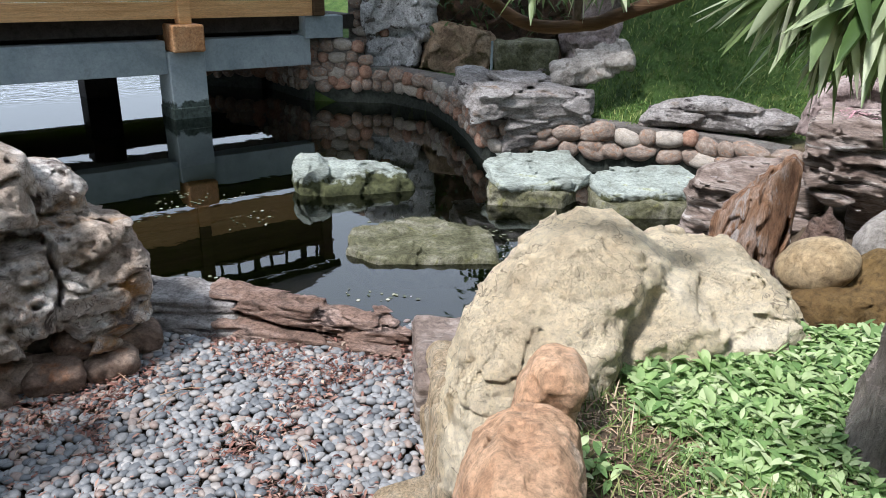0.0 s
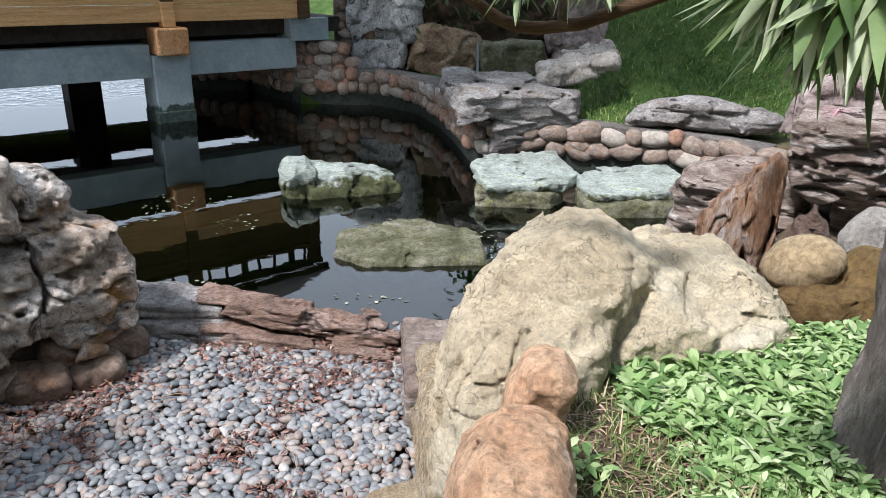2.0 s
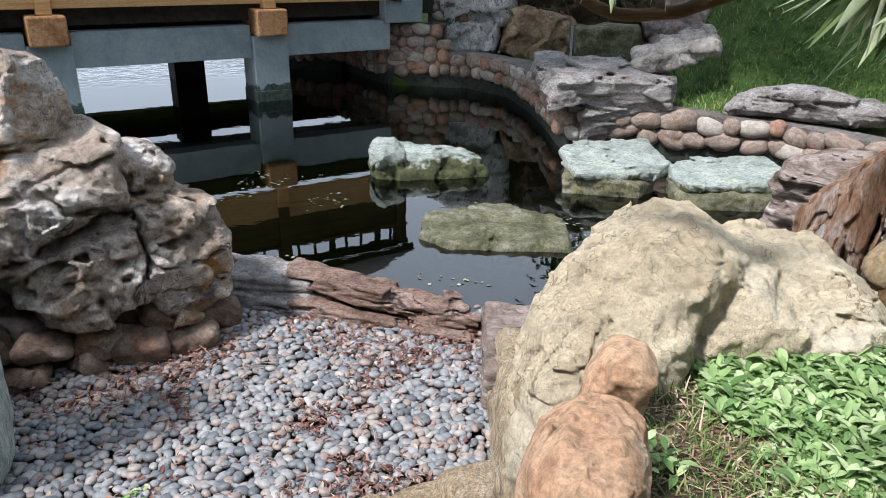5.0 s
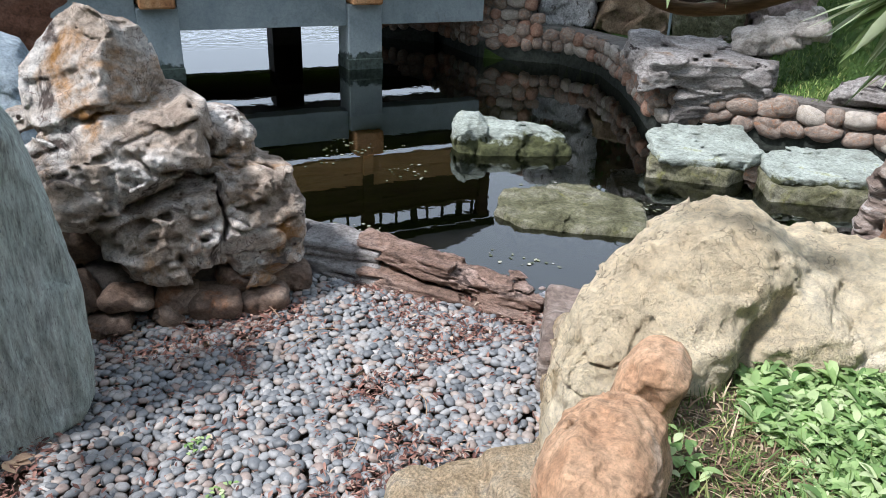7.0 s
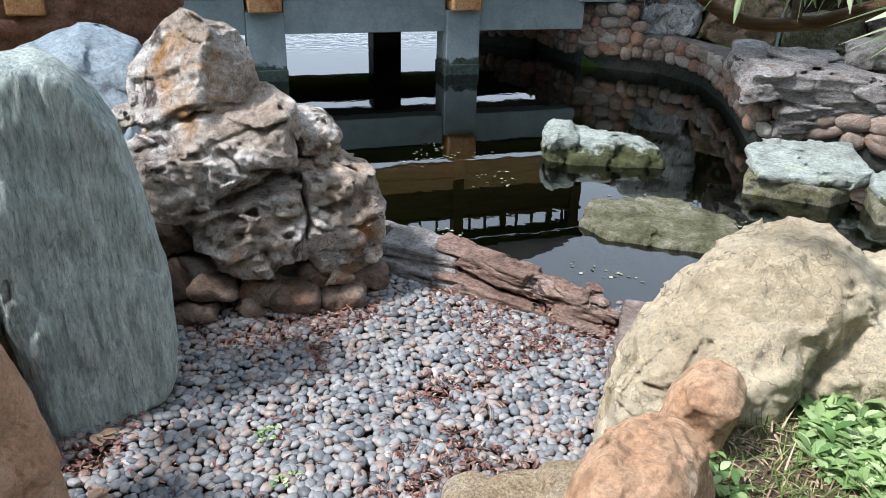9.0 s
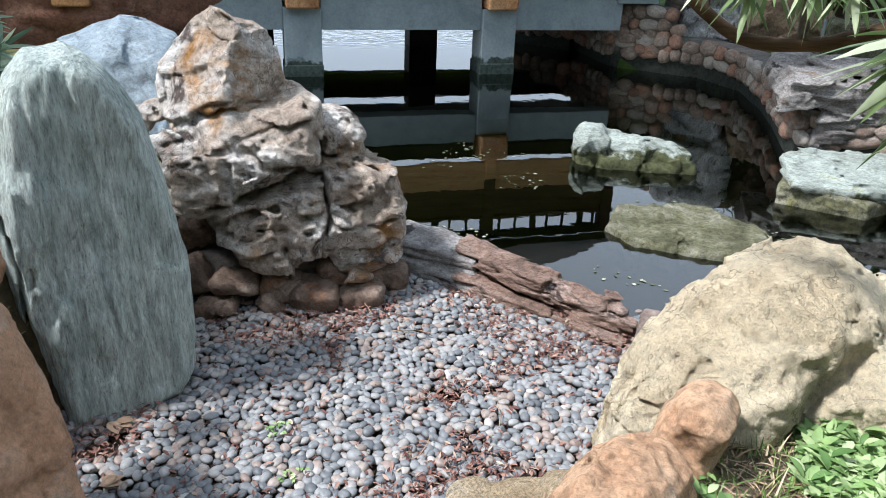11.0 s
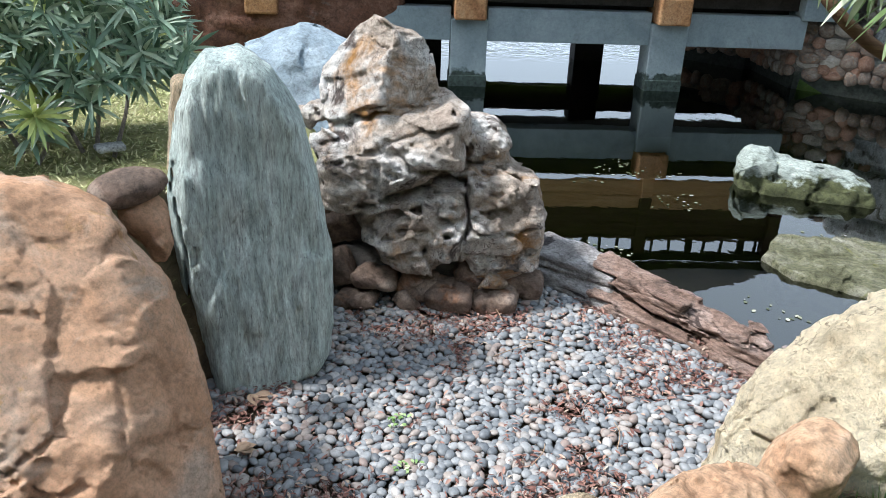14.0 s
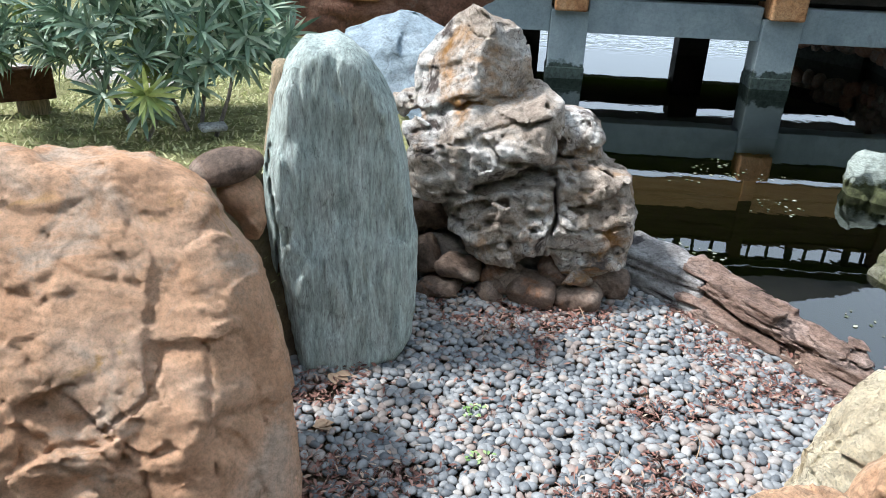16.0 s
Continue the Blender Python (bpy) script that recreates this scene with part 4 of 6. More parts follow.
for x, y, z, r, w, tip in ((-0.43, -0.16, 0.15, 0.085, 0.9, 60), (-0.26, -0.21, 0.12, 0.1, 0.5, 8), (-0.34, -0.24, 0.03, 0.1, 0.45, -6), (-0.07, -0.2, 0.09, 0.09, 0.8, 20), (-0.12, -0.26, 0.02, 0.06, 0.8, 50), (0.07, -0.24, 0.05, 0.11, 0.68, 6), (0.27, -0.24, 0.04, 0.11, 0.55, -5), (0.4, -0.12, 0.07, 0.11, 0.6, 10), (-0.5, 0.05, 0.1, 0.15, 0.6, 0), (-0.58, 0.12, 0.3, 0.16, 0.9, 20), (-0.45, 0.0, 0.28, 0.11, 0.8, -20), (0.16, -0.18, 0.12, 0.07, 0.7, 30)):
    rock("base_stone", "brown rounded stone packed under the scholar's rock", M_BASE, pose(-1.65, 2.55, 0, 0, 0, 37.5),
         [B_((x, y, z), (r * 0.95, r * 0.8, r * w * 0.8), (5, tip, 40 * y), r * 0.38)], (x - r * 1.4, y - r * 1.3, z - r * 1.1), (x + r * 1.4, y + r * 1.3, z + r * 1.1), r / 10, lambda p: facets(p, 0.09, 0.16, 0.05, seed=4) - 0.008 * fbm(p, 0.08, 4), group="stones under the scholar's rock")
rock("packing_mortar", "dark grey mortar packed between the base stones", M_MORTAR, pose(-1.65, 2.55, 0, 0, 0, 37.5),
     [B_((-0.03, 0.06, 0.06), (0.44, 0.2, 0.14), (0, 0, 0), 0.06)], (-0.6, -0.3, -0.15), (0.55, 0.32, 0.32), 0.016, grown(0.02, 0.1, 3))
bed_ = grown(0.006, 0.14, 4, strata=0.02, period=0.042, tilt=(0.15, 0.05, 1))
bedded = lambda p: bed_(p) + facets(p * np.array([0.5, 1, 2.5]), 0.16, 0.1, 0.1, 0.006, 0.03) + 0.004 * crag(p * np.array([0.4, 1, 2.5]), 0.05, 3)
rock("shale_slab", "layered red-brown shale slab at the water's edge", M_LOG, pose(-0.62, 2.86, 0, 0, 0, -9),
     [B_((-0.18, 0.06, 0.125), (0.26, 0.1, 0.035), (-6, 5, -3), 0.008), B_((0.05, 0.05, 0.075), (0.38, 0.1, 0.035), (-5, 5, 2), 0.008), B_((0.3, 0.03, 0.06), (0.2, 0.09, 0.03), (-4, 5, 4), 0.008), B_((0.06, -0.02, 0.0), (0.42, 0.09, 0.045), (0, 4, -1), 0.008), B_((0.02, 0.05, -0.12), (0.4, 0.1, 0.13), (0, 3, 0), 0.02)],
     (-0.55, -0.2, -0.3), (0.62, 0.25, 0.26), 0.0075, bedded, k=0.006,
     cuts=[((-0.9, -0.3, -0.25), (-0.41, -0.02, 0.13)), ((0.5, 0.8, 0.1), (0.36, 0.12, 0.0))])
rock("grey_shale_slab", "thin grey shale slab beside the red one", M_GREYROCK, pose(-0.62, 2.86, 0, 0, 0, -9),
     [B_((-0.55, 0.08, 0.08), (0.26, 0.14, 0.05), (-4, 3, 6), 0.015), B_((-0.45, 0.0, 0.03), (0.3, 0.1, 0.03), (0, 4, 3), 0.012), B_((-0.5, 0.08, -0.08), (0.28, 0.12, 0.12), (0, 0, 0), 0.03)], (-0.9, -0.18, -0.3), (-0.05, 0.32, 0.26), 0.0085,
     grown(0.008, 0.12, 4, strata=0.012, period=0.03))

# ---- rocks in and round the pond ----
rock("pond_rock", "pale-topped grey rock standing in the pond", M_SLAB, pose(-0.75, 6.45, 0, 0, 0, 14),
     [profile([(-0.6, -0.6), (-0.61, -0.145), (-0.526, -0.07), (-0.386, -0.055), (-0.3, -0.14), (-0.022, -0.14), (0.26, -0.18), (0.4, -0.25), (0.42, -0.6)], 0.05, 0.24, 0.1), B_((0.0, 0.0, -0.42), (0.42, 0.24, 0.14), (0, 4, 4), 0.07)],
     (-0.85, -0.5, -0.75), (0.8, 0.55, 0.15), 0.014, lambda p: -0.018 * fbm(p, 0.3, 5) + facets(p, 0.2, 0.13, 0.05, 0.006, 0.04) + 0.006 * crag(p, 0.1, 3), k=0.02)
rock("flat_pond_rock", "flat mossy rock just above the water", M_MOSSY, pose(-0.16, 4.86, 0, 0, 0, 5),
     [B_((0.0, 0.16, -0.42), (0.52, 0.42, 0.12), (2, 0, 0), 0.04), E_((-0.03, -0.14, -0.33), (0.06, 0.05, 0.05)), E_((-0.1, 0.1, -0.37), (0.2, 0.14, 0.05))],
     (-0.75, -0.6, -0.7), (0.75, 0.6, -0.1), 0.014, lambda p: -0.01 * fbm(p, 0.3, 5) + facets(p, 0.2, 0.07, 0.03) + 0.006 * crag(p, 0.08, 3), k=0.02,
     cuts=[((-0.7, -0.7, 0), (-0.3, -0.28, 0)), ((0.6, 0.8, 0), (0.35, 0.4, 0)), ((-0.5, 0.85, 0), (-0.32, 0.4, 0))])
for c, h, turn in (((0.79, 6.42, -0.17), (0.44, 0.46, 0.045), (4, 0, 8)), ((0.76, 6.32, -0.38), (0.38, 0.38, 0.16), (0, 3, -5)), ((1.7, 6.16, -0.19), (0.46, 0.36, 0.045), (4, -2, 5)), ((1.66, 6.05, -0.4), (0.43, 0.34, 0.16), (0, 0, 4))):
    low = c[2] < -0.3
    rock("stepping_slab", "mossy yellow-green stone under the slab in the shallows" if low else "pale green flat slab lying at the pond edge", M_MOSSY if low else M_SLAB, pose(c[0], c[1], 0),
         [B_((0, 0, c[2]), h, turn, 0.03)], (-h[0] * 1.3, -h[1] * 1.35, c[2] - 0.25), (h[0] * 1.3, h[1] * 1.35, c[2] + 0.2), 0.015,
         lambda p: -0.008 * fbm(p, 0.22, 5) + facets(p * np.array([1, 1, 2]), 0.2, 0.08, 0.06, 0.006, 0.05) + 0.006 * crag(p * np.array([1, 1, 2]), 0.1, 3), cuts=[((0.8, -0.6, 0), (h[0] * 0.8, -h[1] * 0.7, 0)), ((-0.7, 0.7, 0), (-h[0] * 0.75, h[1] * 0.7, 0))], group="slabs at the pond edge")
SPLIT = groove([(-0.2, 0.4), (-0.12, 0.52), (-0.09, 0.64)], 0.008, 0.02)
rock("shard_rock", "pointed rust-brown shard of rock", M_SHARD, pose(1.35, 2.9, 0, 0, 0, -24.9),
     [profile([(-0.29, 0.0), (-0.255, 0.466), (-0.203, 0.576), (-0.145, 0.646), (-0.088, 0.714), (-0.011, 0.783), (0.035, 0.828), (0.069, 0.78), (0.072, 0.687), (0.06, 0.5), (0.05, 0.0)], 0.05, 0.15, 0.05)], (-0.4, -0.3, -0.1), (0.3, 0.35, 0.95), 0.0085,
     lambda p: -0.006 * fbm(p, 0.12, 5) + facets(p * np.array([1.6, 1.2, 0.5]), 0.13, 0.16, 0.06, 0.004, 0.04) + SPLIT(p) + 0.004 * crag(p * np.array([2, 2, 0.4]), 0.06, 2), k=0.01,
     cuts=[((0.6, -0.8, 0.1), (0.0, -0.06, 0.6)), ((-0.55, -0.8, 0.25), (-0.08, -0.07, 0.55))])
rock("dark_shard_rock", "dark brown angular stone beside the shard", M_LOG, pose(1.4, 2.78, 0, 0, 0, -24.9),
     [profile([(-0.05, 0.1), (-0.02, 0.42), (0.06, 0.62), (0.1, 0.67), (0.145, 0.6), (0.16, 0.52), (0.15, 0.1)], 0.0, 0.1, 0.04)], (-0.2, -0.25, 0), (0.32, 0.25, 0.75), 0.011, lambda p: facets(p, 0.1, 0.2, 0.08) - 0.01 * fbm(p, 0.1, 4))
rock("ball_rock", "smooth yellowish round boulder", M_BALL, pose(1.2, 2.1, 0, 0, 0, -29.7),
     [E_((-0.052, 0, 0.668), (0.125, 0.11, 0.085), (0, -24, 0))], (-0.25, -0.2, 0.5), (0.2, 0.2, 0.85), 0.0075, grown(0.006, 0.1, 4))
rock("ochre_rock", "ochre rock under the round boulder, coloured darker for shade", M_OCHRE, pose(1.2, 2.1, 0, 0, 0, -29.7),
     [B_((0.06, 0.0, 0.52), (0.17, 0.15, 0.12), (0, -10, 0), 0.05), E_((0.16, 0.1, 0.66), (0.1, 0.1, 0.08))], (-0.2, -0.22, 0.25), (0.4, 0.35, 0.85), 0.009, lambda p: -0.015 * fbm(p, 0.15, 4) + facets(p, 0.1, 0.2, 0.08, 0.004, 0.04))
ledge_ = grown(0.015, 0.35, 5, strata=0.018, period=0.05, tilt=(-0.05, 0.1, 1))
rock("ledge_rock", "broad grey layered ledge rock over the cobbles", M_GREYROCK, pose(0.85, 7.35, -0.12, 0, 0, -7.3),
     [chop(B_((-0.12, 0.25, 0.42), (0.66, 0.5, 0.15), (6, 4, 14), 0.03), ((0.8, -0.5, 0), (0.42, -0.1, 0)), ((-0.8, -0.5, 0.2), (-0.7, -0.05, 0.4))), chop(B_((0.08, 0.25, 0.2), (0.4, 0.42, 0.3), (0, 0, 8), 0.05), ((0.3, -0.8, -0.5), (0.1, -0.17, 0.15)))],
     (-1.1, -0.55, -0.3), (0.8, 1.2, 0.8), 0.018, lambda p: ledge_(p) + facets(p * np.array([0.7, 1, 1.8]), 0.3, 0.22, 0.1, 0.02, 0.05), k=0.03)
rock("pale_slab", "pale flat rock leaning beside the grass bank", M_PALE, pose(0.95, 7.6, 0, 0, 0, -7.3),
     [B_((0.48, 0.35, 0.58), (0.42, 0.25, 0.11), (10, -16, 0), 0.06)], (-0.1, -0.1, 0.2), (1.1, 0.8, 0.95), 0.018, broken(0.3))
rock("white_rock", "tall white-grey rock standing behind the cobble wall", M_WHITEROCK, pose(-0.9, 11.3, 0, 0, 0, 4.6),
     [B_((0.17, 0.2, 1.05), (0.58, 0.4, 0.55), (0, 4, 0), 0.18), B_((0.05, 0.2, 0.4), (0.42, 0.38, 0.35), (0, -4, 0), 0.12)],
     (-0.8, -0.5, -0.1), (1.1, 0.9, 1.9), 0.026, lambda p: -0.03 * fbm(p, 0.45, 5) + facets(p, 0.35, 0.16, 0.06, 0.03, 0.05) + 0.012 * crag(p, 0.15, 3), k=0.04, carve=[B_((0.15, -0.25, 0.62), (0.35, 0.2, 0.035), (0, -5, 0), 0.02)])
rock("brown_boulder", "brown mossy boulder beside the white rock", M_BROWNROCK, pose(-0.9, 11.0, 0, 0, 0, 4.6),
     [B_((1.05, 0.25, 0.36), (0.48, 0.35, 0.36), (0, 12, 0), 0.1)], (0.3, -0.3, -0.2), (1.8, 0.9, 1.0), 0.024, broken(0.3))
rock("moss_block", "low moss-topped stone block", M_MOSSY, pose(1.0, 9.5, 0, 0, 0, -6),
     [B_((-0.05, 0.2, 0.47), (0.4, 0.25, 0.2), (0, 0, 5), 0.05)], (-0.7, -0.2, 0), (0.6, 0.7, 0.85), 0.021, grown(0.03, 0.25, 4, strata=0.02, period=0.1))
rock("purple_rock", "purplish grey rock at the foot of the bank", M_PURPLE, pose(1.0, 9.5, 0, 0, 0, -6),
     [B_((0.82, 0.3, 0.62), (0.38, 0.3, 0.3), (0, -10, 0), 0.12), B_((0.85, 0.5, 1.1), (0.2, 0.2, 0.35), (0, 8, 0), 0.1)], (0.2, -0.2, 0), (1.5, 1.0, 1.7), 0.024, broken(0.3))
rock("dark_rock", "rust-stained rock with deep shade put into its dark colour", M_DARKROCK, pose(0.5, 11.6, 0),
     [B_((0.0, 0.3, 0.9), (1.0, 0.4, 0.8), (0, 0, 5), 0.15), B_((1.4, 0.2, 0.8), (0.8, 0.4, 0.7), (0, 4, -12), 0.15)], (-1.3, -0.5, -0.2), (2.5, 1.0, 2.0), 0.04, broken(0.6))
rock("bank_rock", "long weathered grey rock at the foot of the grass bank", M_GREYROCK, pose(2.6, 7.0, 0, 0, 0, -20.3),
     [profile([(-0.76, 0.1), (-0.684, 0.3), (-0.532, 0.375), (-0.226, 0.43), (0.08, 0.41), (0.335, 0.345), (0.36, 0.1)], 0.0, 0.14, 0.06), E_((0.5, 0.05, 0.22), (0.2, 0.2, 0.12))], (-0.95, -0.4, 0), (0.95, 0.55, 0.6), 0.017, layered(0.18), k=0.04)
rock("pink_rock", "pinkish brown rock above the shale", M_PURPLE, pose(2.9, 5.2, 0, 0, 0, -31.7),
     [profile([(-0.4, 0.4), (-0.36, 0.6), (-0.3, 0.77), (-0.053, 0.87), (0.1, 0.815), (0.35, 0.73), (0.5, 0.4)], 0.1, 0.25, 0.1)], (-0.6, -0.3, 0.2), (0.7, 0.5, 1.0), 0.02, broken(0.2))
rock("shale_bank", "big layered brown and grey shale rock by the pond", M_SHALE, pose(2.6, 4.2, 0, 0, 0, -31.7),
     [profile([(-0.5, 0.4), (-0.51, 0.64), (-0.472, 0.69), (-0.323, 0.72), (-0.115, 0.725), (0.3, 0.73), (0.9, 0.73), (0.9, 0.1), (0.242, 0.145), (-0.063, 0.19), (-0.255, 0.22), (-0.411, 0.284)], 0.2, 0.36, 0.06), B_((0.3, 0.45, 0.1), (0.5, 0.35, 0.4), (0, 0, 0), 0.05)],
     (-0.8, -0.4, -0.2), (1.1, 1.0, 0.95), 0.015, layered(0.2), k=0.02)
rock("shore_shale", "pinkish layered shale sloping into the pond", M_SHALE, pose(2.3, 4.6, 0, 0, 0, -28),
     [profile([(-0.74, -0.4), (-0.72, 0.1), (-0.657, 0.23), (-0.445, 0.32), (-0.202, 0.35), (0.1, 0.27), (0.2, -0.4)], 0.15, 0.3, 0.08)], (-0.95, -0.35, -0.5), (0.4, 0.65, 0.5), 0.016, layered(0.18))
rock("white_stone", "white lichen-spotted stone under the shale", M_PALE, pose(2.1, 3.3, 0, 0, 0, -31.7),
     [E_((0.0, 0.1, 0.25), (0.16, 0.15, 0.2)), E_((0.2, 0.0, 0.3), (0.12, 0.12, 0.15))], (-0.3, -0.2, -0.05), (0.45, 0.4, 0.6), 0.013, grown(0.02, 0.15, 4))
rock("blue_rock", "pale blue-grey smooth boulder beyond the pond edge", M_BLUEROCK, pose(-4.0, 4.6, 0, 0, 0, 43),
     [profile([(-1.5, 0.15), (-1.321, 0.342), (-1.028, 0.57), (-0.793, 0.645), (-0.584, 0.747), (-0.351, 0.694), (-0.14, 0.6), (0.0, 0.3), (0.05, -0.5), (-1.5, -0.5)], 0.2, 0.45, 0.25, (0.0, 0.5))],
     (-1.7, -0.75, -0.5), (0.3, 1.1, 0.95), 0.02, lambda p: -0.012 * fbm(p, 0.4, 4) + 0.012 * ridge(p * np.array([0.4, 1, 1.6]), 0.16, 2) + facets(p, 0.3, 0.08, 0.02, seed=2))
rock("rust_rock", "long rust-brown rock overhanging the far bank", M_RUST, pose(-6.5, 7.0, -0.4, 0, 0, 44),
     [B_((-1.2, 0.5, 0.9), (1.9, 0.6, 0.7), (0, -3, 0), 0.2)], (-3.4, -0.4, -0.1), (0.9, 1.4, 1.9), 0.05, grown(0.08, 0.6, 5, strata=0.05, period=0.2),
     carve=[E_((-0.7, -0.1, 0.0), (1.3, 0.6, 0.3))])
for x, y, z, r in ((-0.6, 0.0, 0.62, 0.16), (-0.3, -0.05, 0.6, 0.12), (-0.22, -0.1, 0.58, 0.1), (-0.95, 0.1, 0.62, 0.18), (-1.3, 0.3, 0.62, 0.15)):
    rock("border_rock", "pale grey rock bordering the planting bed", M_PALE, pose(-2.9, 2.2, 0, 0, 0, 55.8),
         [B_((x, y, z + 0.02), (r, r * 0.8, r * 0.75), (5, 10, 20), r * 0.3)], (x - r * 1.4, y - r * 1.3, z - r * 1.2), (x + r * 1.4, y + r * 1.3, z + r * 1.3), r / 9, grown(0.12 * r, r, 4), group="rocks bordering the bed")
timber_edge = anchor("timber_edging", (0, 0, 0), "weathered dark brown timber edging on posts", "edging")
timber_edge.matrix_world = pose(-2.24, 1.65, 0, 0, 0, 75)
stake = anchor("stake", (0.515, 9.3, 0.1), "thin grey stake standing behind the ledge rock", "stake")

# ---- bridge ----
U = Vector((0.777, 0.63, 0))
N = Vector((-0.63, 0.777, 0))
BR = Matrix(((U.x, N.x, 0, -3.1), (U.y, N.y, 0, 9.58), (0, 0, 1, 0), (0, 0, 0, 1)))


def box(bm, lo, hi, bevel=0.0):
    v = [bm.verts.new((x, y, z)) for x in (lo[0], hi[0]) for y in (lo[1], hi[1]) for z in (lo[2], hi[2])]
    f = [bm.faces.new([v[i] for i in q]) for q in ((0, 1, 3, 2), (4, 6, 7, 5), (0, 4, 5, 1), (2, 3, 7, 6), (0, 2, 6, 4), (1, 5, 7, 3))]
    if bevel:
        e = list({e for g in f for e in g.edges})
        bmesh.ops.bevel(bm, geom=e, offset=bevel, segments=2, affect="EDGES", profile=0.5)


def boxpart(name, lo, hi, mat, parent, bevel=0.01, label=""):
    bm = bmesh.new()
    box(bm, lo, hi, bevel)
    return part(name, bm, mat, parent, label)



boxpart("board", (-2.6, 0.55, 0.8), (-0.75, 0.61, 0.93), M_RUST, timber_edge, 0.008)
boxpart("post", (-0.9, 0.56, 0.5), (-0.78, 0.68, 0.8), M_FLANK, timber_edge, 0.008)
boxpart("post", (-1.9, 0.56, 0.5), (-1.78, 0.68, 0.8), M_FLANK, timber_edge, 0.008)

bridge = anchor("bridge", (0, 0, 0), "timber footbridge on blue-grey concrete posts and beams", "bridge")
bridge.matrix_world = BR
for s in (-0.46, -3.0, -5.55, -8.1):
    col = boxpart("column", (s, 0, -1.2), (s + 0.46, 0.45, 0.47), M_CONCRETE, bridge, 0.012)
    boxpart("footing", (s - 0.012, -0.012, -1.2), (s + 0.472, 0.462, -0.22), M_CONCRETE, col, 0.012)
    boxpart("timber_block", (s + 0.03, -0.14, 0.472), (s + 0.43, 0.5, 0.8), M_BLOCK, bridge, 0.025, "weathered orange timber end block")
    # back columns get the shade under the deck as their colour
    boxpart("back_column", (s - 0.5, 2.2, -1.2), (s - 0.05, 2.6, 0.6), M_DARK, bridge, 0.012, "column under the deck, shade put into its dark colour")
    boxpart("post", (s + 0.15, -0.06, 0.802), (s + 0.31, 0.1, 1.1), M_TIMBER, bridge, 0.012)
    # upper length of the post coloured darker to dim its reflection
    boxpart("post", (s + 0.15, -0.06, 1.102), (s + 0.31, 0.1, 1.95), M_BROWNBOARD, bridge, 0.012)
for s0, s1 in ((-7.64, -5.55), (-5.09, -3.0), (-2.54, -0.46), (0, 1.55)):
    boxpart("beam", (s0, 0.08, 0.2), (s1, 0.38, 0.6), M_CONCRETE, bridge, 0.01)
boxpart("cap_block", (1.45, 0.02, 0.56), (2.05, 0.45, 0.86), M_CONCRETE, bridge, 0.012, "blue-grey concrete pad on the abutment")
# deck, girder and back beam are coloured near-black in place of shade
boxpart("deck", (-9.5, 0.2, 0.66), (2.4, 2.7, 0.86), M_DARK, bridge, 0.01, "timber deck coloured dark for the shade beneath it")
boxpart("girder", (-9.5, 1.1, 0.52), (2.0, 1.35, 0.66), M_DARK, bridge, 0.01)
boxpart("back_beam", (-9.5, 2.25, 0.06), (1.9, 2.5, 0.45), M_DARK, bridge, 0.01, "beam along the far side of the bridge, coloured dark for shade")
for s0, s1 in ((-9.5, -7.79), (-7.79, -5.24), (-5.24, -2.69), (-2.69, -0.15), (-0.15, 1.55)):
    for z0 in (0.865, 1.07, 1.275, 1.48):
        # two upper rows coloured darker than the lower ones to dim their reflection
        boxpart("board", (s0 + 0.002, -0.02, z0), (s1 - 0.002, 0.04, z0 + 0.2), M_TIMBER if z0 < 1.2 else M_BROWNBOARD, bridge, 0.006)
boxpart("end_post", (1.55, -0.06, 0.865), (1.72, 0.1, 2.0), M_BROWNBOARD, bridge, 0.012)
boxpart("eave_beam", (-9.5, -0.05, 1.93), (1.75, 0.08, 2.06), M_DARK, bridge, 0.01)
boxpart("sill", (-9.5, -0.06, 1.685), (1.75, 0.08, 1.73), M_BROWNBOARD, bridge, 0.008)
for i in range(44):
    s = -9.3 + 0.25 * i
    boxpart("baluster", (s, -0.01, 1.732), (s + 0.03 if i % 3 else s + 0.09, 0.03, 1.928), M_DARK, bridge, 0)
bm = bmesh.new()
box(bm, (-9.5, 0, 0), (1.8, 3.2, 0.1), 0.01)
bm.transform(Matrix.Translation((0, -0.12, 2.03)) @ pose(0, 0, 0, 33))
part("roof", bm, M_DARK, bridge, "dark tiled lean-to roof")

# ---- cobble walls ----
SHAPES = []
for k in range(6):
    rnd = random.Random(40 + k)
    bm = bmesh.new()
    bmesh.ops.create_uvsphere(bm, u_segments=12, v_segments=7, radius=1)
    for v in bm.verts:
        p = v.co * 1.3 + Vector((k * 5.1, 2, 1))
        v.co *= 1 + 0.32 * noise.noise(p)
        v.co.x, v.co.z = v.co.x * (0.92 + 0.05 * k % 0.2), v.co.z * 0.95
        v.co = Vector([math.copysign(abs(a) ** 0.86, a) for a in v.co])
    me = bpy.data.meshes.new("cobble")
    bm.to_mesh(me)
    bm.free()
    me.polygons.foreach_set("use_smooth", np.ones(len(me.polygons), bool))
    me.materials.append((M_COBBLE, M_COBBLE, M_COBBLE_PALE, M_COBBLE, M_COBBLE_RED, M_COBBLE)[k])
    SHAPES.append(me)


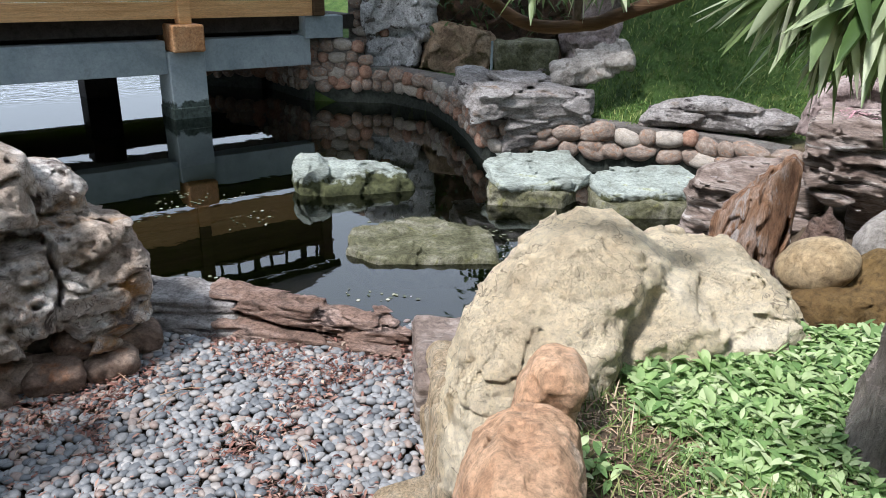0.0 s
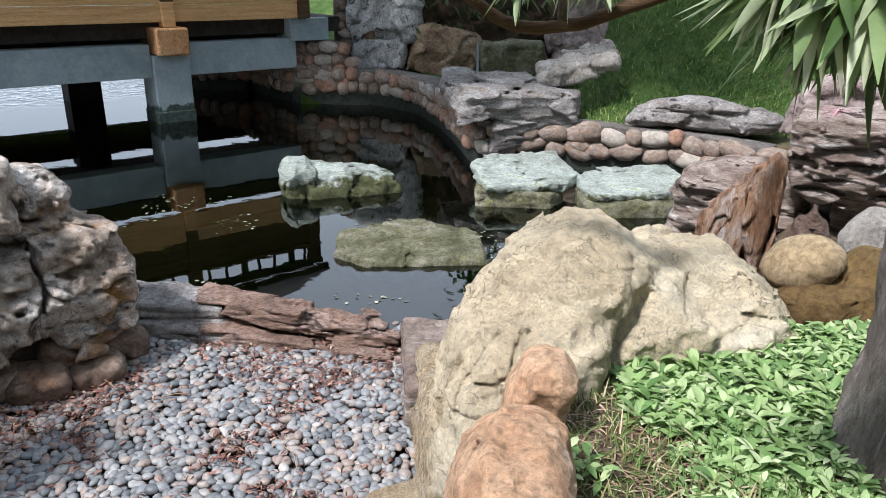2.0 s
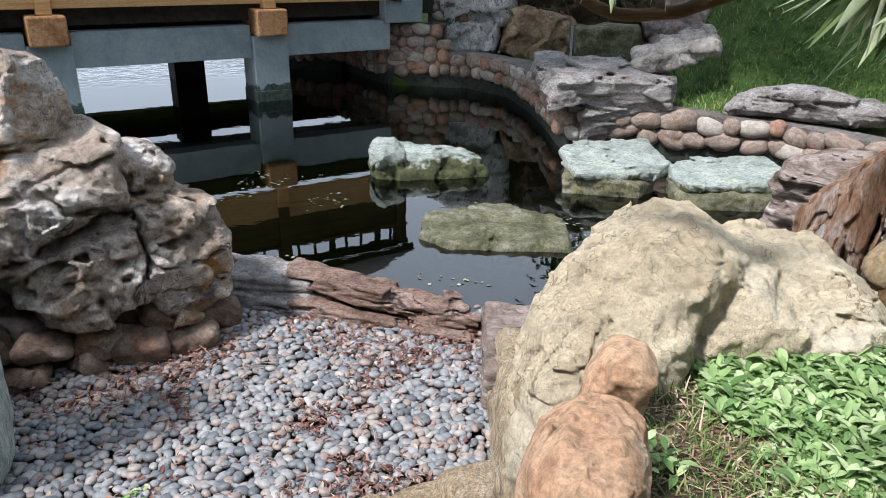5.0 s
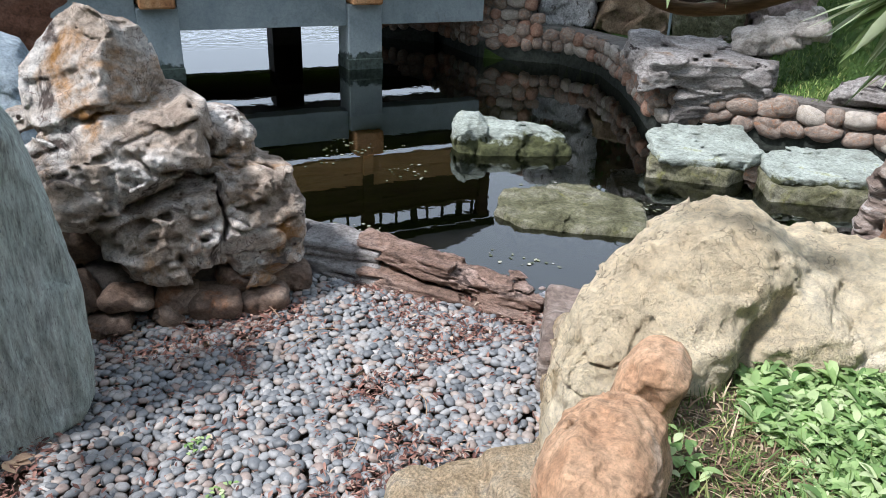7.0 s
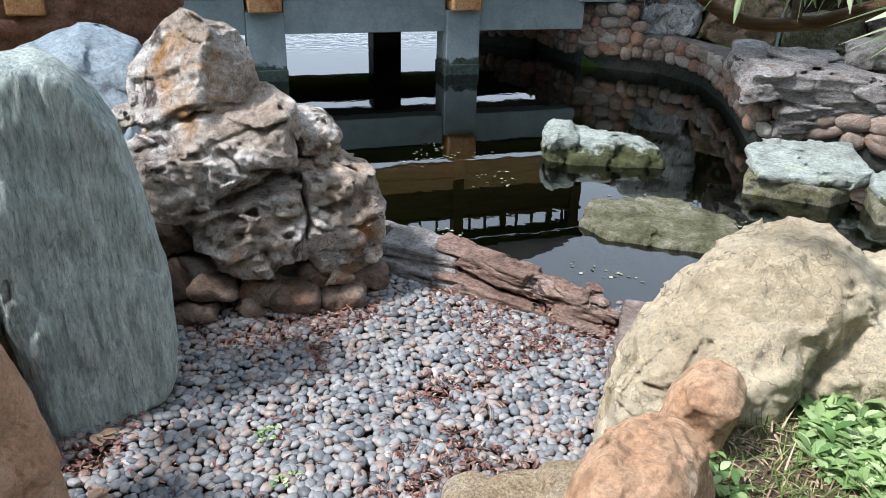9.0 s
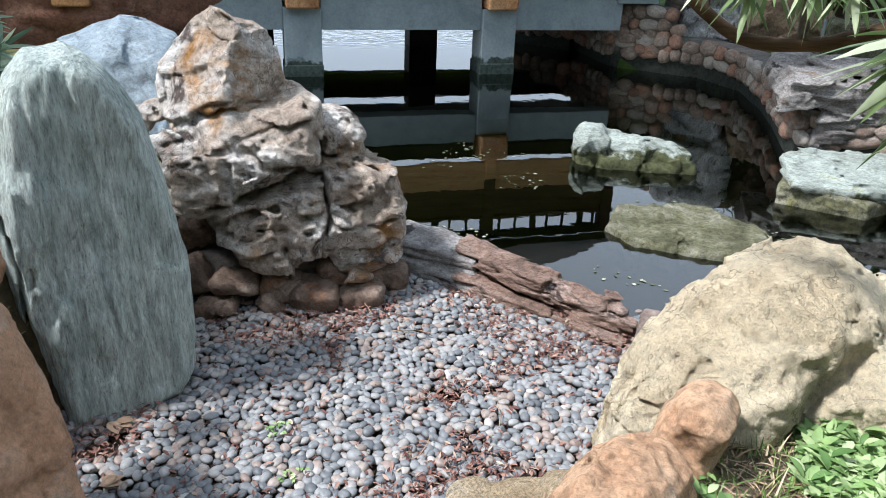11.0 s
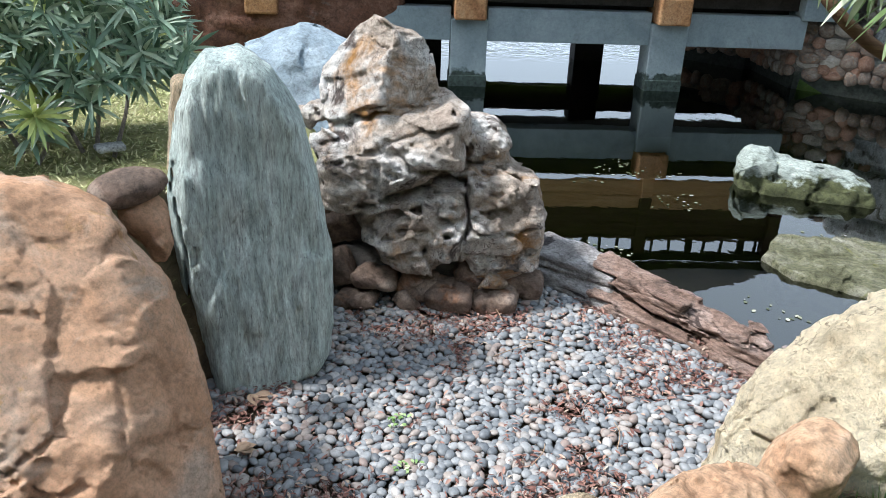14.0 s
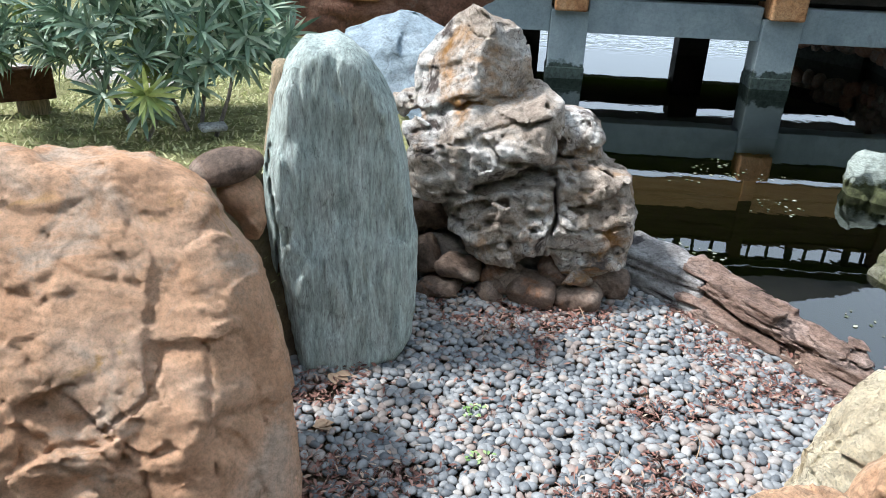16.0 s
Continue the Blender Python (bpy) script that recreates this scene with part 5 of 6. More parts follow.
def wall(name, line, low, tops, thick, label, size=0.25):
    """A mortared wall along line with its top at tops, and cobbles set in the face on the right of the line."""
    bm = bmesh.new()
    rings = []
    n = len(line)
    for i, (x, y) in enumerate(line):
        a, b = Vector(line[max(i - 1, 0)]), Vector(line[min(i + 1, n - 1)])
        d = (b - a).normalized()
        side = Vector((-d.y, d.x)) * thick
        rings.append([bm.verts.new((x, y, low)), bm.verts.new((x, y, tops[i])), bm.verts.new((x + side.x, y + side.y, tops[i])), bm.verts.new((x + side.x, y + side.y, low))])
    for r0, r1 in zip(rings, rings[1:]):
        for j in range(4):
            bm.faces.new((r0[j], r0[(j + 1) % 4], r1[(j + 1) % 4], r1[j]))
    bm.faces.new(rings[0]), bm.faces.new(rings[-1][::-1])
    bmesh.ops.recalc_face_normals(bm, faces=bm.faces)
    bmesh.ops.subdivide_edges(bm, edges=bm.edges, cuts=2, use_grid_fill=True)
    me = bpy.data.meshes.new(name)
    bm.to_mesh(me)
    bm.free()
    w = obj(name, me, M_MORTAR, None, label, "wall", kind="structure")
    rnd = random.Random(len(line) * 7 + int(size * 100))
    for i in range(n - 1):
        a, b = Vector(line[i]), Vector(line[i + 1])
        d, length = (b - a).normalized(), (b - a).length
        turn = math.degrees(math.atan2(d.y, d.x))
        z0 = WATER + 0.16 if low < WATER else low
        rows = max(1, round(((tops[i] + tops[i + 1]) / 2 - z0) / (size * 0.72)))
        for row in range(rows):
            s = rnd.uniform(0.0, size * 0.5)
            while s < length:
                wd = size * rnd.uniform(0.6, 1.35)
                t = (s + wd / 2) / length
                top = tops[i] + (tops[i + 1] - tops[i]) * min(t, 1)
                h = (top - z0) / rows
                p = a + d * (s + wd / 2)
                o = new("cobble", SHAPES[rnd.randrange(6)])
                o.parent = w
                o.matrix_world = pose(p.x, p.y, z0 + h * (row + 0.5) + rnd.uniform(-0.035, 0.03), rnd.uniform(-12, 12), rnd.uniform(-20, 20), turn) @ Matrix.Diagonal((wd * rnd.uniform(0.5, 0.58), rnd.uniform(0.06, 0.1), h * rnd.uniform(0.52, 0.66), 1))
                s += wd * 0.95
    return w


wall("wall_pond", [(-2.05, 10.95), (-0.85, 10.85), (-0.25, 10.25), (0.05, 9.3), (0.22, 8.5), (0.36, 7.6), (0.44, 7.38)], -1.0, [0.16, 0.14, 0.12, 0.1, 0.08, 0.08, 0.08], 0.35, "mortared cobble retaining wall round the pond")
wall("wall_shore", [(0.44, 7.38), (1.3, 7.2), (2.3, 6.9), (2.95, 6.4)], -1.0, [0.1, 0.12, 0.1, 0.06], 0.3, "low mortared wall of round cobbles")
wall("wall_abutment", [(-2.1, 10.97), (-1.3, 10.9)], -0.1, [0.52, 0.5], 0.5, "cobble abutment carrying the end of the bridge", 0.22)
wall("wall_under_bridge", [(-3.9, 13.6), (-2.95, 12.1), (-2.1, 10.97)], -1.0, [0.4, 0.4, 0.4], 0.4, "cobble wall in the shade under the bridge", 0.2)
wall("wall_pillar", [(-1.5, 11.3), (-1.0, 11.25)], 0.1, [1.5, 1.5], 0.4, "cobble pillar beside the end of the bridge", 0.2)
wall("wall_far", [(-4.8, 12.4), (-3.0, 11.95)], -1.0, [0.2, 0.25], 0.4, "far cobble wall beyond the bridge", 0.24)

# ---- pebbles ----
rnd = random.Random(5)
PEB = []
for k in range(5):
    bm = bmesh.new()
    bmesh.ops.create_uvsphere(bm, u_segments=10, v_segments=6, radius=1)
    for v in bm.verts:
        v.co *= 1 + 0.16 * noise.noise(v.co * 0.9 + Vector((k * 3.7, 1, 0)))
    bm.verts.ensure_lookup_table()
    PEB.append((np.array([v.co[:] for v in bm.verts]), [[v.index for v in f.verts] for f in bm.faces]))
    bm.free()
spots = []
for i in range(88):
    for j in range(89):
        x = -2.3 + 0.031 * (i + 0.5 * (j % 2)) + rnd.uniform(-0.009, 0.009)
        y = 0.72 + 0.0262 * j + rnd.uniform(-0.009, 0.009)
        spots.append((x, y))
P2 = np.array(spots)
litter_map = fbm(np.c_[P2, np.zeros(len(P2))] + 4.2, 0.33, 3)
edge = away(P2, BED)
keep = (edge < 0.03)
PLACED = []
for (x, y), lm, ok in zip(spots, litter_map, keep):
    if not ok or (lm > 0.62 and rnd.random() < 0.55):
        continue
    ln = rnd.uniform(0.018, 0.026) * (1.2 if rnd.random() < 0.12 else 1)
    m = pose(x, y, rnd.uniform(-0.011, 0.008) - (0.012 if lm > 0.5 else 0), rnd.uniform(-13, 13), rnd.uniform(-13, 13), rnd.uniform(0, 180)) @ Matrix.Diagonal((ln, ln * rnd.uniform(0.6, 0.84), ln * rnd.uniform(0.42, 0.58), 1))
    PLACED.append((x, y, m))
near = [q for q in PLACED if q[1] < 1.62 and -1.5 < q[0] < 0][:300]
near_set = {id(q) for q in near}
pebbles = anchor("pebble_bed", (-0.9, 2.0, 0), "bed of smooth grey river pebbles with dry leaf litter", "pebbles")
verts, faces, at = [], [], 0
for q in PLACED:
    if id(q) in near_set:
        continue
    pv, pf = PEB[rnd.randrange(5)]
    m = np.array(q[2])
    w = pv @ m[:3, :3].T + m[:3, 3] - (-0.9 * np.array((1, 0, 0)) + 2.0 * np.array((0, 1, 0)))
    verts.append(w)
    faces += [[i + at for i in f] for f in pf]
    at += len(w)
me = bpy.data.meshes.new("pebbles")
me.from_pydata(np.concatenate(verts).tolist(), [], faces)
me.polygons.foreach_set("use_smooth", np.ones(len(faces), bool))
obj("pebble_heap", me, M_PEBBLES, pebbles, label="heap of smooth grey pebbles", kind="stuff")
meshes = []
for pv, pf in PEB:
    me = bpy.data.meshes.new("pebble")
    me.from_pydata(pv.tolist(), [], pf)
    me.polygons.foreach_set("use_smooth", np.ones(len(pf), bool))
    me.materials.append(M_PEBBLE)
    meshes.append(me)
for q in near:
    o = new("pebble", meshes[rnd.randrange(5)])
    o.parent = pebbles
    o.matrix_basis = Matrix.Translation((0.9, -2.0, 0)) @ q[2]


# ---- blades and leaves ----
def blades(name, items, mat, parent=None, **tags):
    """Items: (base, way, up, length, width, droop, fold, tip). Each becomes a bent, folded strip that tapers to both ends."""
    verts, faces = [], []
    for base, way, up, length, width, droop, fold, shape in items:
        way, up = Vector(way).normalized(), Vector(up)
        side = way.cross(up)
        side = side.normalized() if side.length > 1e-4 else way.orthogonal().normalized()
        lift = side.cross(way).normalized()
        at, dirn, step = Vector(base), way.copy(), length / 4
        first = len(verts)
        for k in range(5):
            w = width * shape[k] / 2
            verts += [at - side * w + lift * fold * w, at, at + side * w + lift * fold * w]
            dirn = (dirn + Vector((0, 0, -droop / 4))).normalized()
            at = at + dirn * step
        for k in range(4):
            a = first + 3 * k
            faces += [(a, a + 1, a + 4, a + 3), (a + 1, a + 2, a + 5, a + 4)]
    me = bpy.data.meshes.new(name)
    me.from_pydata([v[:] for v in verts], [], faces)
    me.polygons.foreach_set("use_smooth", np.ones(len(faces), bool))
    return obj(name, me, mat, parent, **tags)


STRAP = (0.5, 0.95, 1.0, 0.75, 0.06)
OVAL = (0.15, 0.75, 1.0, 0.75, 0.08)
GRASS = (1.0, 0.9, 0.7, 0.45, 0.05)




def whorl(items, rnd, at, axis, count, length, width, droop, spread=(35, 95)):
    axis = Vector(axis).normalized()
    a = axis.orthogonal().normalized()
    b = axis.cross(a)
    for i in range(count):
        ang = i * 2.4 + rnd.uniform(-0.3, 0.3)
        open_ = radians(rnd.uniform(*spread))
        out = a * math.cos(ang) + b * math.sin(ang)
        way = axis * math.cos(open_) + out * math.sin(open_)
        items.append((Vector(at) - axis * rnd.uniform(0, length * 0.3), way, axis, length * rnd.uniform(0.7, 1.15), width * rnd.uniform(0.8, 1.15), droop * rnd.uniform(0.6, 1.4), rnd.uniform(0.1, 0.5), STRAP))


def limb(name, pts, r0, r1, mat, parent, knots=0.12, seg=10):
    """A tapered, slightly knotted limb through pts."""
    cu = [Vector(p) for p in pts]
    fine = []
    for i in range(len(cu) - 1):
        p0, p1, p2, p3 = cu[max(i - 1, 0)], cu[i], cu[i + 1], cu[min(i + 2, len(cu) - 1)]
        for s in range(6):
            t = s / 6
            fine.append(0.5 * ((2 * p1) + (p2 - p0) * t + (2 * p0 - 5 * p1 + 4 * p2 - p3) * t * t + (3 * p1 - p0 - 3 * p2 + p3) * t ** 3))
    fine.append(cu[-1])
    bm = bmesh.new()
    rings = []
    for i, p in enumerate(fine):
        d = (fine[min(i + 1, len(fine) - 1)] - fine[max(i - 1, 0)]).normalized()
        a = d.cross(Vector((0.3, 0.8, 0.5))).normalized()
        b = d.cross(a)
        r = r0 + (r1 - r0) * i / (len(fine) - 1)
        ring = []
        for j in range(seg):
            o = a * math.cos(2 * math.pi * j / seg) + b * math.sin(2 * math.pi * j / seg)
            ring.append(bm.verts.new(p + o * r * (1 + knots * noise.noise((p + o * r) * 9 / max(r0 * 10, 0.2)))))
        rings.append(ring)
    for x, y in zip(rings, rings[1:]):
        for j in range(seg):
            f = bm.faces.new((x[j], x[(j + 1) % seg], y[(j + 1) % seg], y[j]))
            f.smooth = True
    bm.faces.new(rings[0][::-1]), bm.faces.new(rings[-1])
    bmesh.ops.recalc_face_normals(bm, faces=bm.faces)
    return part(name, bm, mat, parent)


limb("rod", [(0, 0, 0), (0.004, 0, 0.3), (0, 0, 0.59)], 0.018, 0.016, M_CONCRETE, stake, seg=8)
# tree at the grass, whose limb hangs over the boulder
tree = anchor("tree", (0.82, 0.98, 0.76), "grey-barked podocarpus tree with a low limb of strap leaves", "tree")
inv = Matrix.Translation((-0.82, -0.98, -0.76))
trunk_rough = grown(0.008, 0.08, 5)
me = solid("trunk", [E_((0.03, 0.0, -0.08), (0.16, 0.16, 0.2)), B_((-0.06, 0.02, 0.75), (0.12, 0.12, 1.1), (0, -6, 0), 0.115)], (-0.4, -0.3, -0.2), (0.3, 0.3, 1.95), 0.011, rough=
           lambda p: trunk_rough(p) + 0.008 * np.clip(1 - ridge(p * np.array([1, 1, 0.3]), 0.05, 2) * 3, 0, 1), k=0.2)
obj("trunk", me, M_BARK, tree)
T = lambda *p: tuple(inv @ Vector(p))
limb("limb", [T(0.7, 1.02, 1.85), T(0.5, 1.2, 1.55), T(0.29, 1.277, 1.439), T(0.215, 1.275, 1.419), T(0.138, 1.271, 1.419), T(0.067, 1.267, 1.458), T(-0.005, 1.26, 1.53), T(-0.06, 1.2, 1.6)], 0.013, 0.008, M_BROWNBOARD, tree)
limb("limb", [T(0.215, 1.275, 1.43), T(0.2, 1.23, 1.52), T(0.16, 1.22, 1.6)], 0.008, 0.004, M_BARK, tree)
limb("limb", [T(0.7, 0.98, 1.7), T(0.52, 0.8, 1.62), T(0.38, 0.68, 1.55)], 0.01, 0.004, M_BARK, tree)
items, rt = [], random.Random(11)
for at, ax, n_, ln in ((T(0.34, 0.68, 1.51), (-0.3, -0.1, -0.9), 26, 0.125), (T(0.37, 0.66, 1.49), (-0.1, -0.2, -0.9), 24, 0.12), (T(0.31, 0.69, 1.505), (-0.8, 0, -0.5), 18, 0.095), (T(0.4, 0.66, 1.53), (0.2, -0.1, -0.9), 24, 0.13), (T(0.345, 0.68, 1.465), (-0.1, 0.0, -1), 10, 0.085),
                      (T(0.44, 0.66, 1.5), (0.3, -0.1, -0.8), 20, 0.12), *((T(x, y, z), (dx, -0.2, -0.8), n_, ln) for x, y, z, dx, n_, ln in ((0.093, 1.225, 1.53, -0.3, 16, 0.088), (0.153, 1.231, 1.525, -0.1, 16, 0.088), (0.214, 1.233, 1.507, 0.2, 16, 0.088), (0.263, 1.233, 1.51, 0.3, 14, 0.088), (0.031, 1.215, 1.545, -0.4, 14, 0.075), (-0.047, 1.198, 1.56, -0.4, 9, 0.07), (0.132, 1.226, 1.49, 0.0, 10, 0.085), (0.226, 1.235, 1.545, 0.1, 16, 0.088)))):
    whorl(items, rt, at, ax, int(n_ * (2.0 if ln > 0.09 else 1)), ln, ln * 0.12, 0.5, (10, 80))
for k in range(120):
    x, y, z = rt.uniform(0.2, 1.6), rt.uniform(0.5, 2.2), rt.uniform(2.1, 3.0)
    if x < 0.55 and rt.random() < 0.6:
        continue
    whorl(items, rt, T(x, y, z), (rt.uniform(-0.6, 0.6), rt.uniform(-0.6, 0.6), 0.5), 14, 0.15, 0.017, 0.5, (30, 100))
for x, y, z in ((0.4, 0.6, 2.4), (0.9, 1.5, 2.5), (1.2, 0.8, 2.4), (0.5, 1.3, 2.3)):
    limb("limb", [T(0.66, 1.0, 2.15), T((x + 0.66) / 2, (y + 1.0) / 2, z * 0.5 + 1.13), T(x, y, z)], 0.03, 0.01, M_BARK, tree)
blades("crown", items, M_PODO, tree)

# shrub on the planting bed
shrub = anchor("shrub", (-2.2, 1.35, 0.78), "podocarpus shrub with whorls of narrow blue-green leaves", "shrub")
R6 = pose(-2.3, 1.35, 0, 0, 0, 63)
S = lambda x, y, z: tuple(Matrix.Translation((2.2, -1.35, -0.78)) @ R6 @ Vector((x, y, z)))
items, rs = [], random.Random(23)
tips = []
for k in range(230):
    x, y, z = rs.uniform(-0.78, 0.36), rs.uniform(-0.05, 0.55), rs.uniform(0.93, 1.5)
    if z < 1.0 and not -0.4 < x < 0.2:
        z += 0.12
    if x > 0.3 and z < 1.02:
        continue
    tips.append((x, y, z))
tips += [(-0.16, -0.1, 0.92), (-0.2, -0.05, 0.86), (-0.33, -0.02, 0.93), (0.0, 0.0, 0.95), (0.3, -0.02, 1.06), (0.36, 0.0, 1.12), (-0.17, -0.14, 0.94)]
for k, (x, y, z) in enumerate(tips):
    ax = (x * 0.9 + rs.uniform(-0.3, 0.3), -0.45 + rs.uniform(-0.3, 0.3), rs.uniform(0.1, 0.8))
    fresh = [] if rs.random() < (0.3 if z > 1.3 else 0.08) or k == len(tips) - 1 else None
    whorl(items if fresh is None else fresh, rs, S(x, y, z), (R6.to_3x3() @ Vector(ax)), rs.randint(14, 20), 0.125, 0.0165, 0.4, (25, 100))
    if fresh:
        blades("leaf_whorl", fresh, M_PODO_FRESH, shrub, label="bright yellow-green young leaf whorl")
blades("crown", items, M_PODO_BLUE, shrub)
for (x0, y0), (x1, y1, z1) in (((0.05, 0.0), (0.15, 0.05, 1.1)), ((-0.05, 0.1), (-0.25, 0.15, 1.15)), ((-0.25, 0.15), (-0.5, 0.2, 1.2)), ((0.0, 0.15), (0.05, 0.25, 1.3)), ((-0.2, 0.0), (-0.15, -0.02, 0.9))):
    limb("stem", [S(x0, y0, 0.74), S((x0 + x1) / 2 + 0.02, (y0 + y1) / 2, (0.74 + z1) / 2), S(x1, y1, z1)], 0.009, 0.004, M_BARK, shrub)
rock("white_stone_plate", "flat white stone lying at the foot of the shrub", M_WHITEROCK, R6, [B_((0.04, -0.02, 0.785), (0.05, 0.04, 0.012), (0, 0, 10), 0.01)], (-0.05, -0.1, 0.75), (0.12, 0.05, 0.82), 0.006, grown(0.004, 0.04, 2))


def cover(name, count, area, length, width, mat, label, category, seed, shape=GRASS, droop=(0.1, 0.6), lean=0.7, clump=None, lift=0.0):
    rg, items = random.Random(seed), []
    xs = [p[0] for p in area]
    ys = [p[1] for p in area]
    pts = np.array([(rg.uniform(min(xs), max(xs)), rg.uniform(min(ys), max(ys))) for _ in range(count * 3)])
    pts = pts[inside(pts, area)][:count]
    if clump:
        size, share = clump
        f = fbm(np.c_[pts, np.zeros(len(pts))] + seed, size, 2)
        pts = pts[f > share]
    zs = ground_height(pts)
    for (x, y), z in zip(pts, zs):
        a = rg.uniform(0, 6.28)
        way = (math.cos(a) * lean * rg.random(), math.sin(a) * lean * rg.random(), rg.uniform(0.35, 1))
        items.append(((x, y, z - 0.005 + lift * rg.random()), way, (math.cos(a), math.sin(a), 0.6) if abs(way[2]) > 0.9 else (0, 0, 1), length * rg.uniform(0.5, 1.2), width * rg.uniform(0.7, 1.3), rg.uniform(*droop), rg.uniform(0.0, 0.5), shape))
    return blades(name, items, mat, label=label, category=category, kind="stuff")


WEEDS = [(0.37, 1.3), (0.36, 1.08), (0.44, 1.04), (0.38, 0.98), (0.4, 0.8), (0.55, 0.6), (1.1, 0.7), (1.1, 1.45), (0.88, 1.42), (0.71, 1.39), (0.52, 1.32)]
rg, items = random.Random(31), []
plots = np.array([(rg.uniform(0.33, 1.1), rg.uniform(0.65, 1.5)) for _ in range(2900)])
plots = plots[inside(plots, WEEDS)]
for (x, y), z in zip(plots, ground_height(plots)):
    small = y < 1.06 - 0.3 * (x - 0.4) and rg.random() < 0.75
    n_, ln = (5, 0.017) if small else (8, rg.uniform(0.018, 0.042) * (1 if rg.random() < 0.6 else 0.7))
    h = 0.005 if small else rg.uniform(0.005, 0.03)
    for i in range(n_):
        a = i * 2.4 + rg.uniform(0, 1)
        e = rg.uniform(0.3, 1.9)
        items.append(((x + 0.006 * math.cos(a), y + 0.006 * math.sin(a), z + h * rg.random()), (math.cos(a), math.sin(a), e), (0, 0, 1), ln * rg.uniform(0.7, 1.2), ln * rg.uniform(0.34, 0.5), rg.uniform(0.5, 1.4), rg.uniform(0.1, 0.45), OVAL))
blades("weeds", items, M_WEED, label="bright green leafy weeds covering the ground", category="plants", kind="stuff")
cover("grass", 2600, [(0.2, 0.6), (0.2, 1.2), (0.42, 1.35), (0.62, 1.0), (0.6, 0.6)], 0.045, 0.0028, M_GRASS, "thin green grass between straw and weeds", "grass", 3, lean=1.1)
cover("straw", 1900, [(0.12, 0.7), (0.12, 1.25), (0.3, 1.4), (0.42, 1.3), (0.46, 1.0), (0.52, 0.7)], 0.05, 0.003, M_STRAW, "dry straw and bark litter by the stones", "litter", 4, lean=5, droop=(0.5, 1.5), lift=0.012)
cover("moss_lawn", 24000, [(-1.55, 1.1), (-1.75, 1.5), (-2.4, 2.3), (-3.8, 3.0), (-4.2, 0.4), (-2.2, 0.3)], 0.034, 0.0085, M_LAWN, "low yellow-green mossy lawn on the planting bed", "grass", 5, lean=1.9, droop=(0.2, 1.2))
cover("bank_grass", 26000, [(1.2, 7.1), (3.6, 6.9), (6.0, 9), (4.5, 12.5), (1.5, 12.5), (1.5, 8.6)], 0.07, 0.012, M_BANK, "short green grass covering the bank", "grass", 6, lean=1.2)
cover("shore_grass", 1200, [(1.2, 7.1), (2.4, 6.85), (3.2, 6.4), (3.6, 6.9), (2.2, 7.3)], 0.05, 0.008, M_BANK, "sparse grass behind the low wall", "grass", 8, lean=1.2, clump=(0.4, 0.1))
# litter among the pebbles
rg, items = random.Random(77), []
lit = np.array([(rg.uniform(-2.2, 0.1), rg.uniform(0.9, 2.9)) for _ in range(30000)])
f = fbm(np.c_[lit, np.zeros(len(lit))] + 4.2, 0.33, 3)
e = away(lit, BED)
pick = (e < 0.02) & ((f > 0.35) | ((e > -0.14) & (f > -0.3)) | ((lit[:, 1] > 2.5) & (lit[:, 0] > -0.8) & (f > -0.15)) | (np.random.RandomState(3).rand(len(lit)) < 0.15))
for x, y in lit[pick]:
    a = rg.uniform(0, 6.28)
    ln = rg.uniform(0.012, 0.034)
    items.append(((x, y, rg.uniform(-0.004, 0.022)), (math.cos(a), math.sin(a), rg.uniform(-0.25, 0.35)), (rg.uniform(-0.5, 0.5), rg.uniform(-0.5, 0.5), 1), ln, ln * rg.choice((0.12, 0.16, 0.3, 0.42)), rg.uniform(-0.3, 0.8), rg.uniform(0, 0.8), OVAL))
blades("leaf_litter", items, M_LITTER, label="dry reddish brown leaf litter among the pebbles", category="litter", kind="stuff")
for x, y, ln, a in ((-1.0, 2.25, 0.22, 70), (-0.95, 2.35, 0.16, 20), (-1.75, 2.1, 0.3, 15), (-0.45, 2.0, 0.14, 120), (-1.25, 2.45, 0.2, 150), (-0.6, 1.75, 0.12, 100)):
    tw = anchor("twig", (x, y, 0.02), "thin dry twig lying on the pebbles", "twig", "twigs on the pebbles")
    c, s_ = math.cos(radians(a)) * ln / 2, math.sin(radians(a)) * ln / 2
    limb("stick", [(-c, -s_, 0.004), (0.01, 0.01, 0.012), (c, s_, 0.006)], 0.0022, 0.0012, M_STRAW, tw, seg=5)
for x, y, sz in ((-1.07, 1.6, 0.035), (-0.9, 1.45, 0.03), (-1.9, 2.2, 0.02)):
    items = []
    rw = random.Random(int(x * 100))
    for i in range(16):
        a = i * 2.4
        items.append(((x + rw.uniform(-sz, sz), y + rw.uniform(-sz, sz), 0.01 + rw.uniform(0, sz * 0.6)), (math.cos(a), math.sin(a), rw.uniform(0.2, 1)), (0, 0, 1), sz * 0.6, sz * 0.35, 0.8, 0.2, OVAL))
    blades("weed", items, M_WEED, label="small green weed growing between the pebbles", category="plant", group="weeds in the pebbles", kind="stuff")
for x, y, z, a in ((-1.56, 1.38, 0.015, 20), (-1.35, 1.15, 0.02, 80)):
    lf = blades("dry_leaf", [((x + 0.012 * i, y, z), (math.cos(radians(a + 40 * i)), math.sin(radians(a + 40 * i)), 0.15), (0, 0, 1), 0.07, 0.04, 0.4, 0.35, OVAL) for i in range(-1, 2)], M_STRAW, label="large pale dry leaf on the pebbles", category="leaf", group="dry leaves")
rg = random.Random(15)
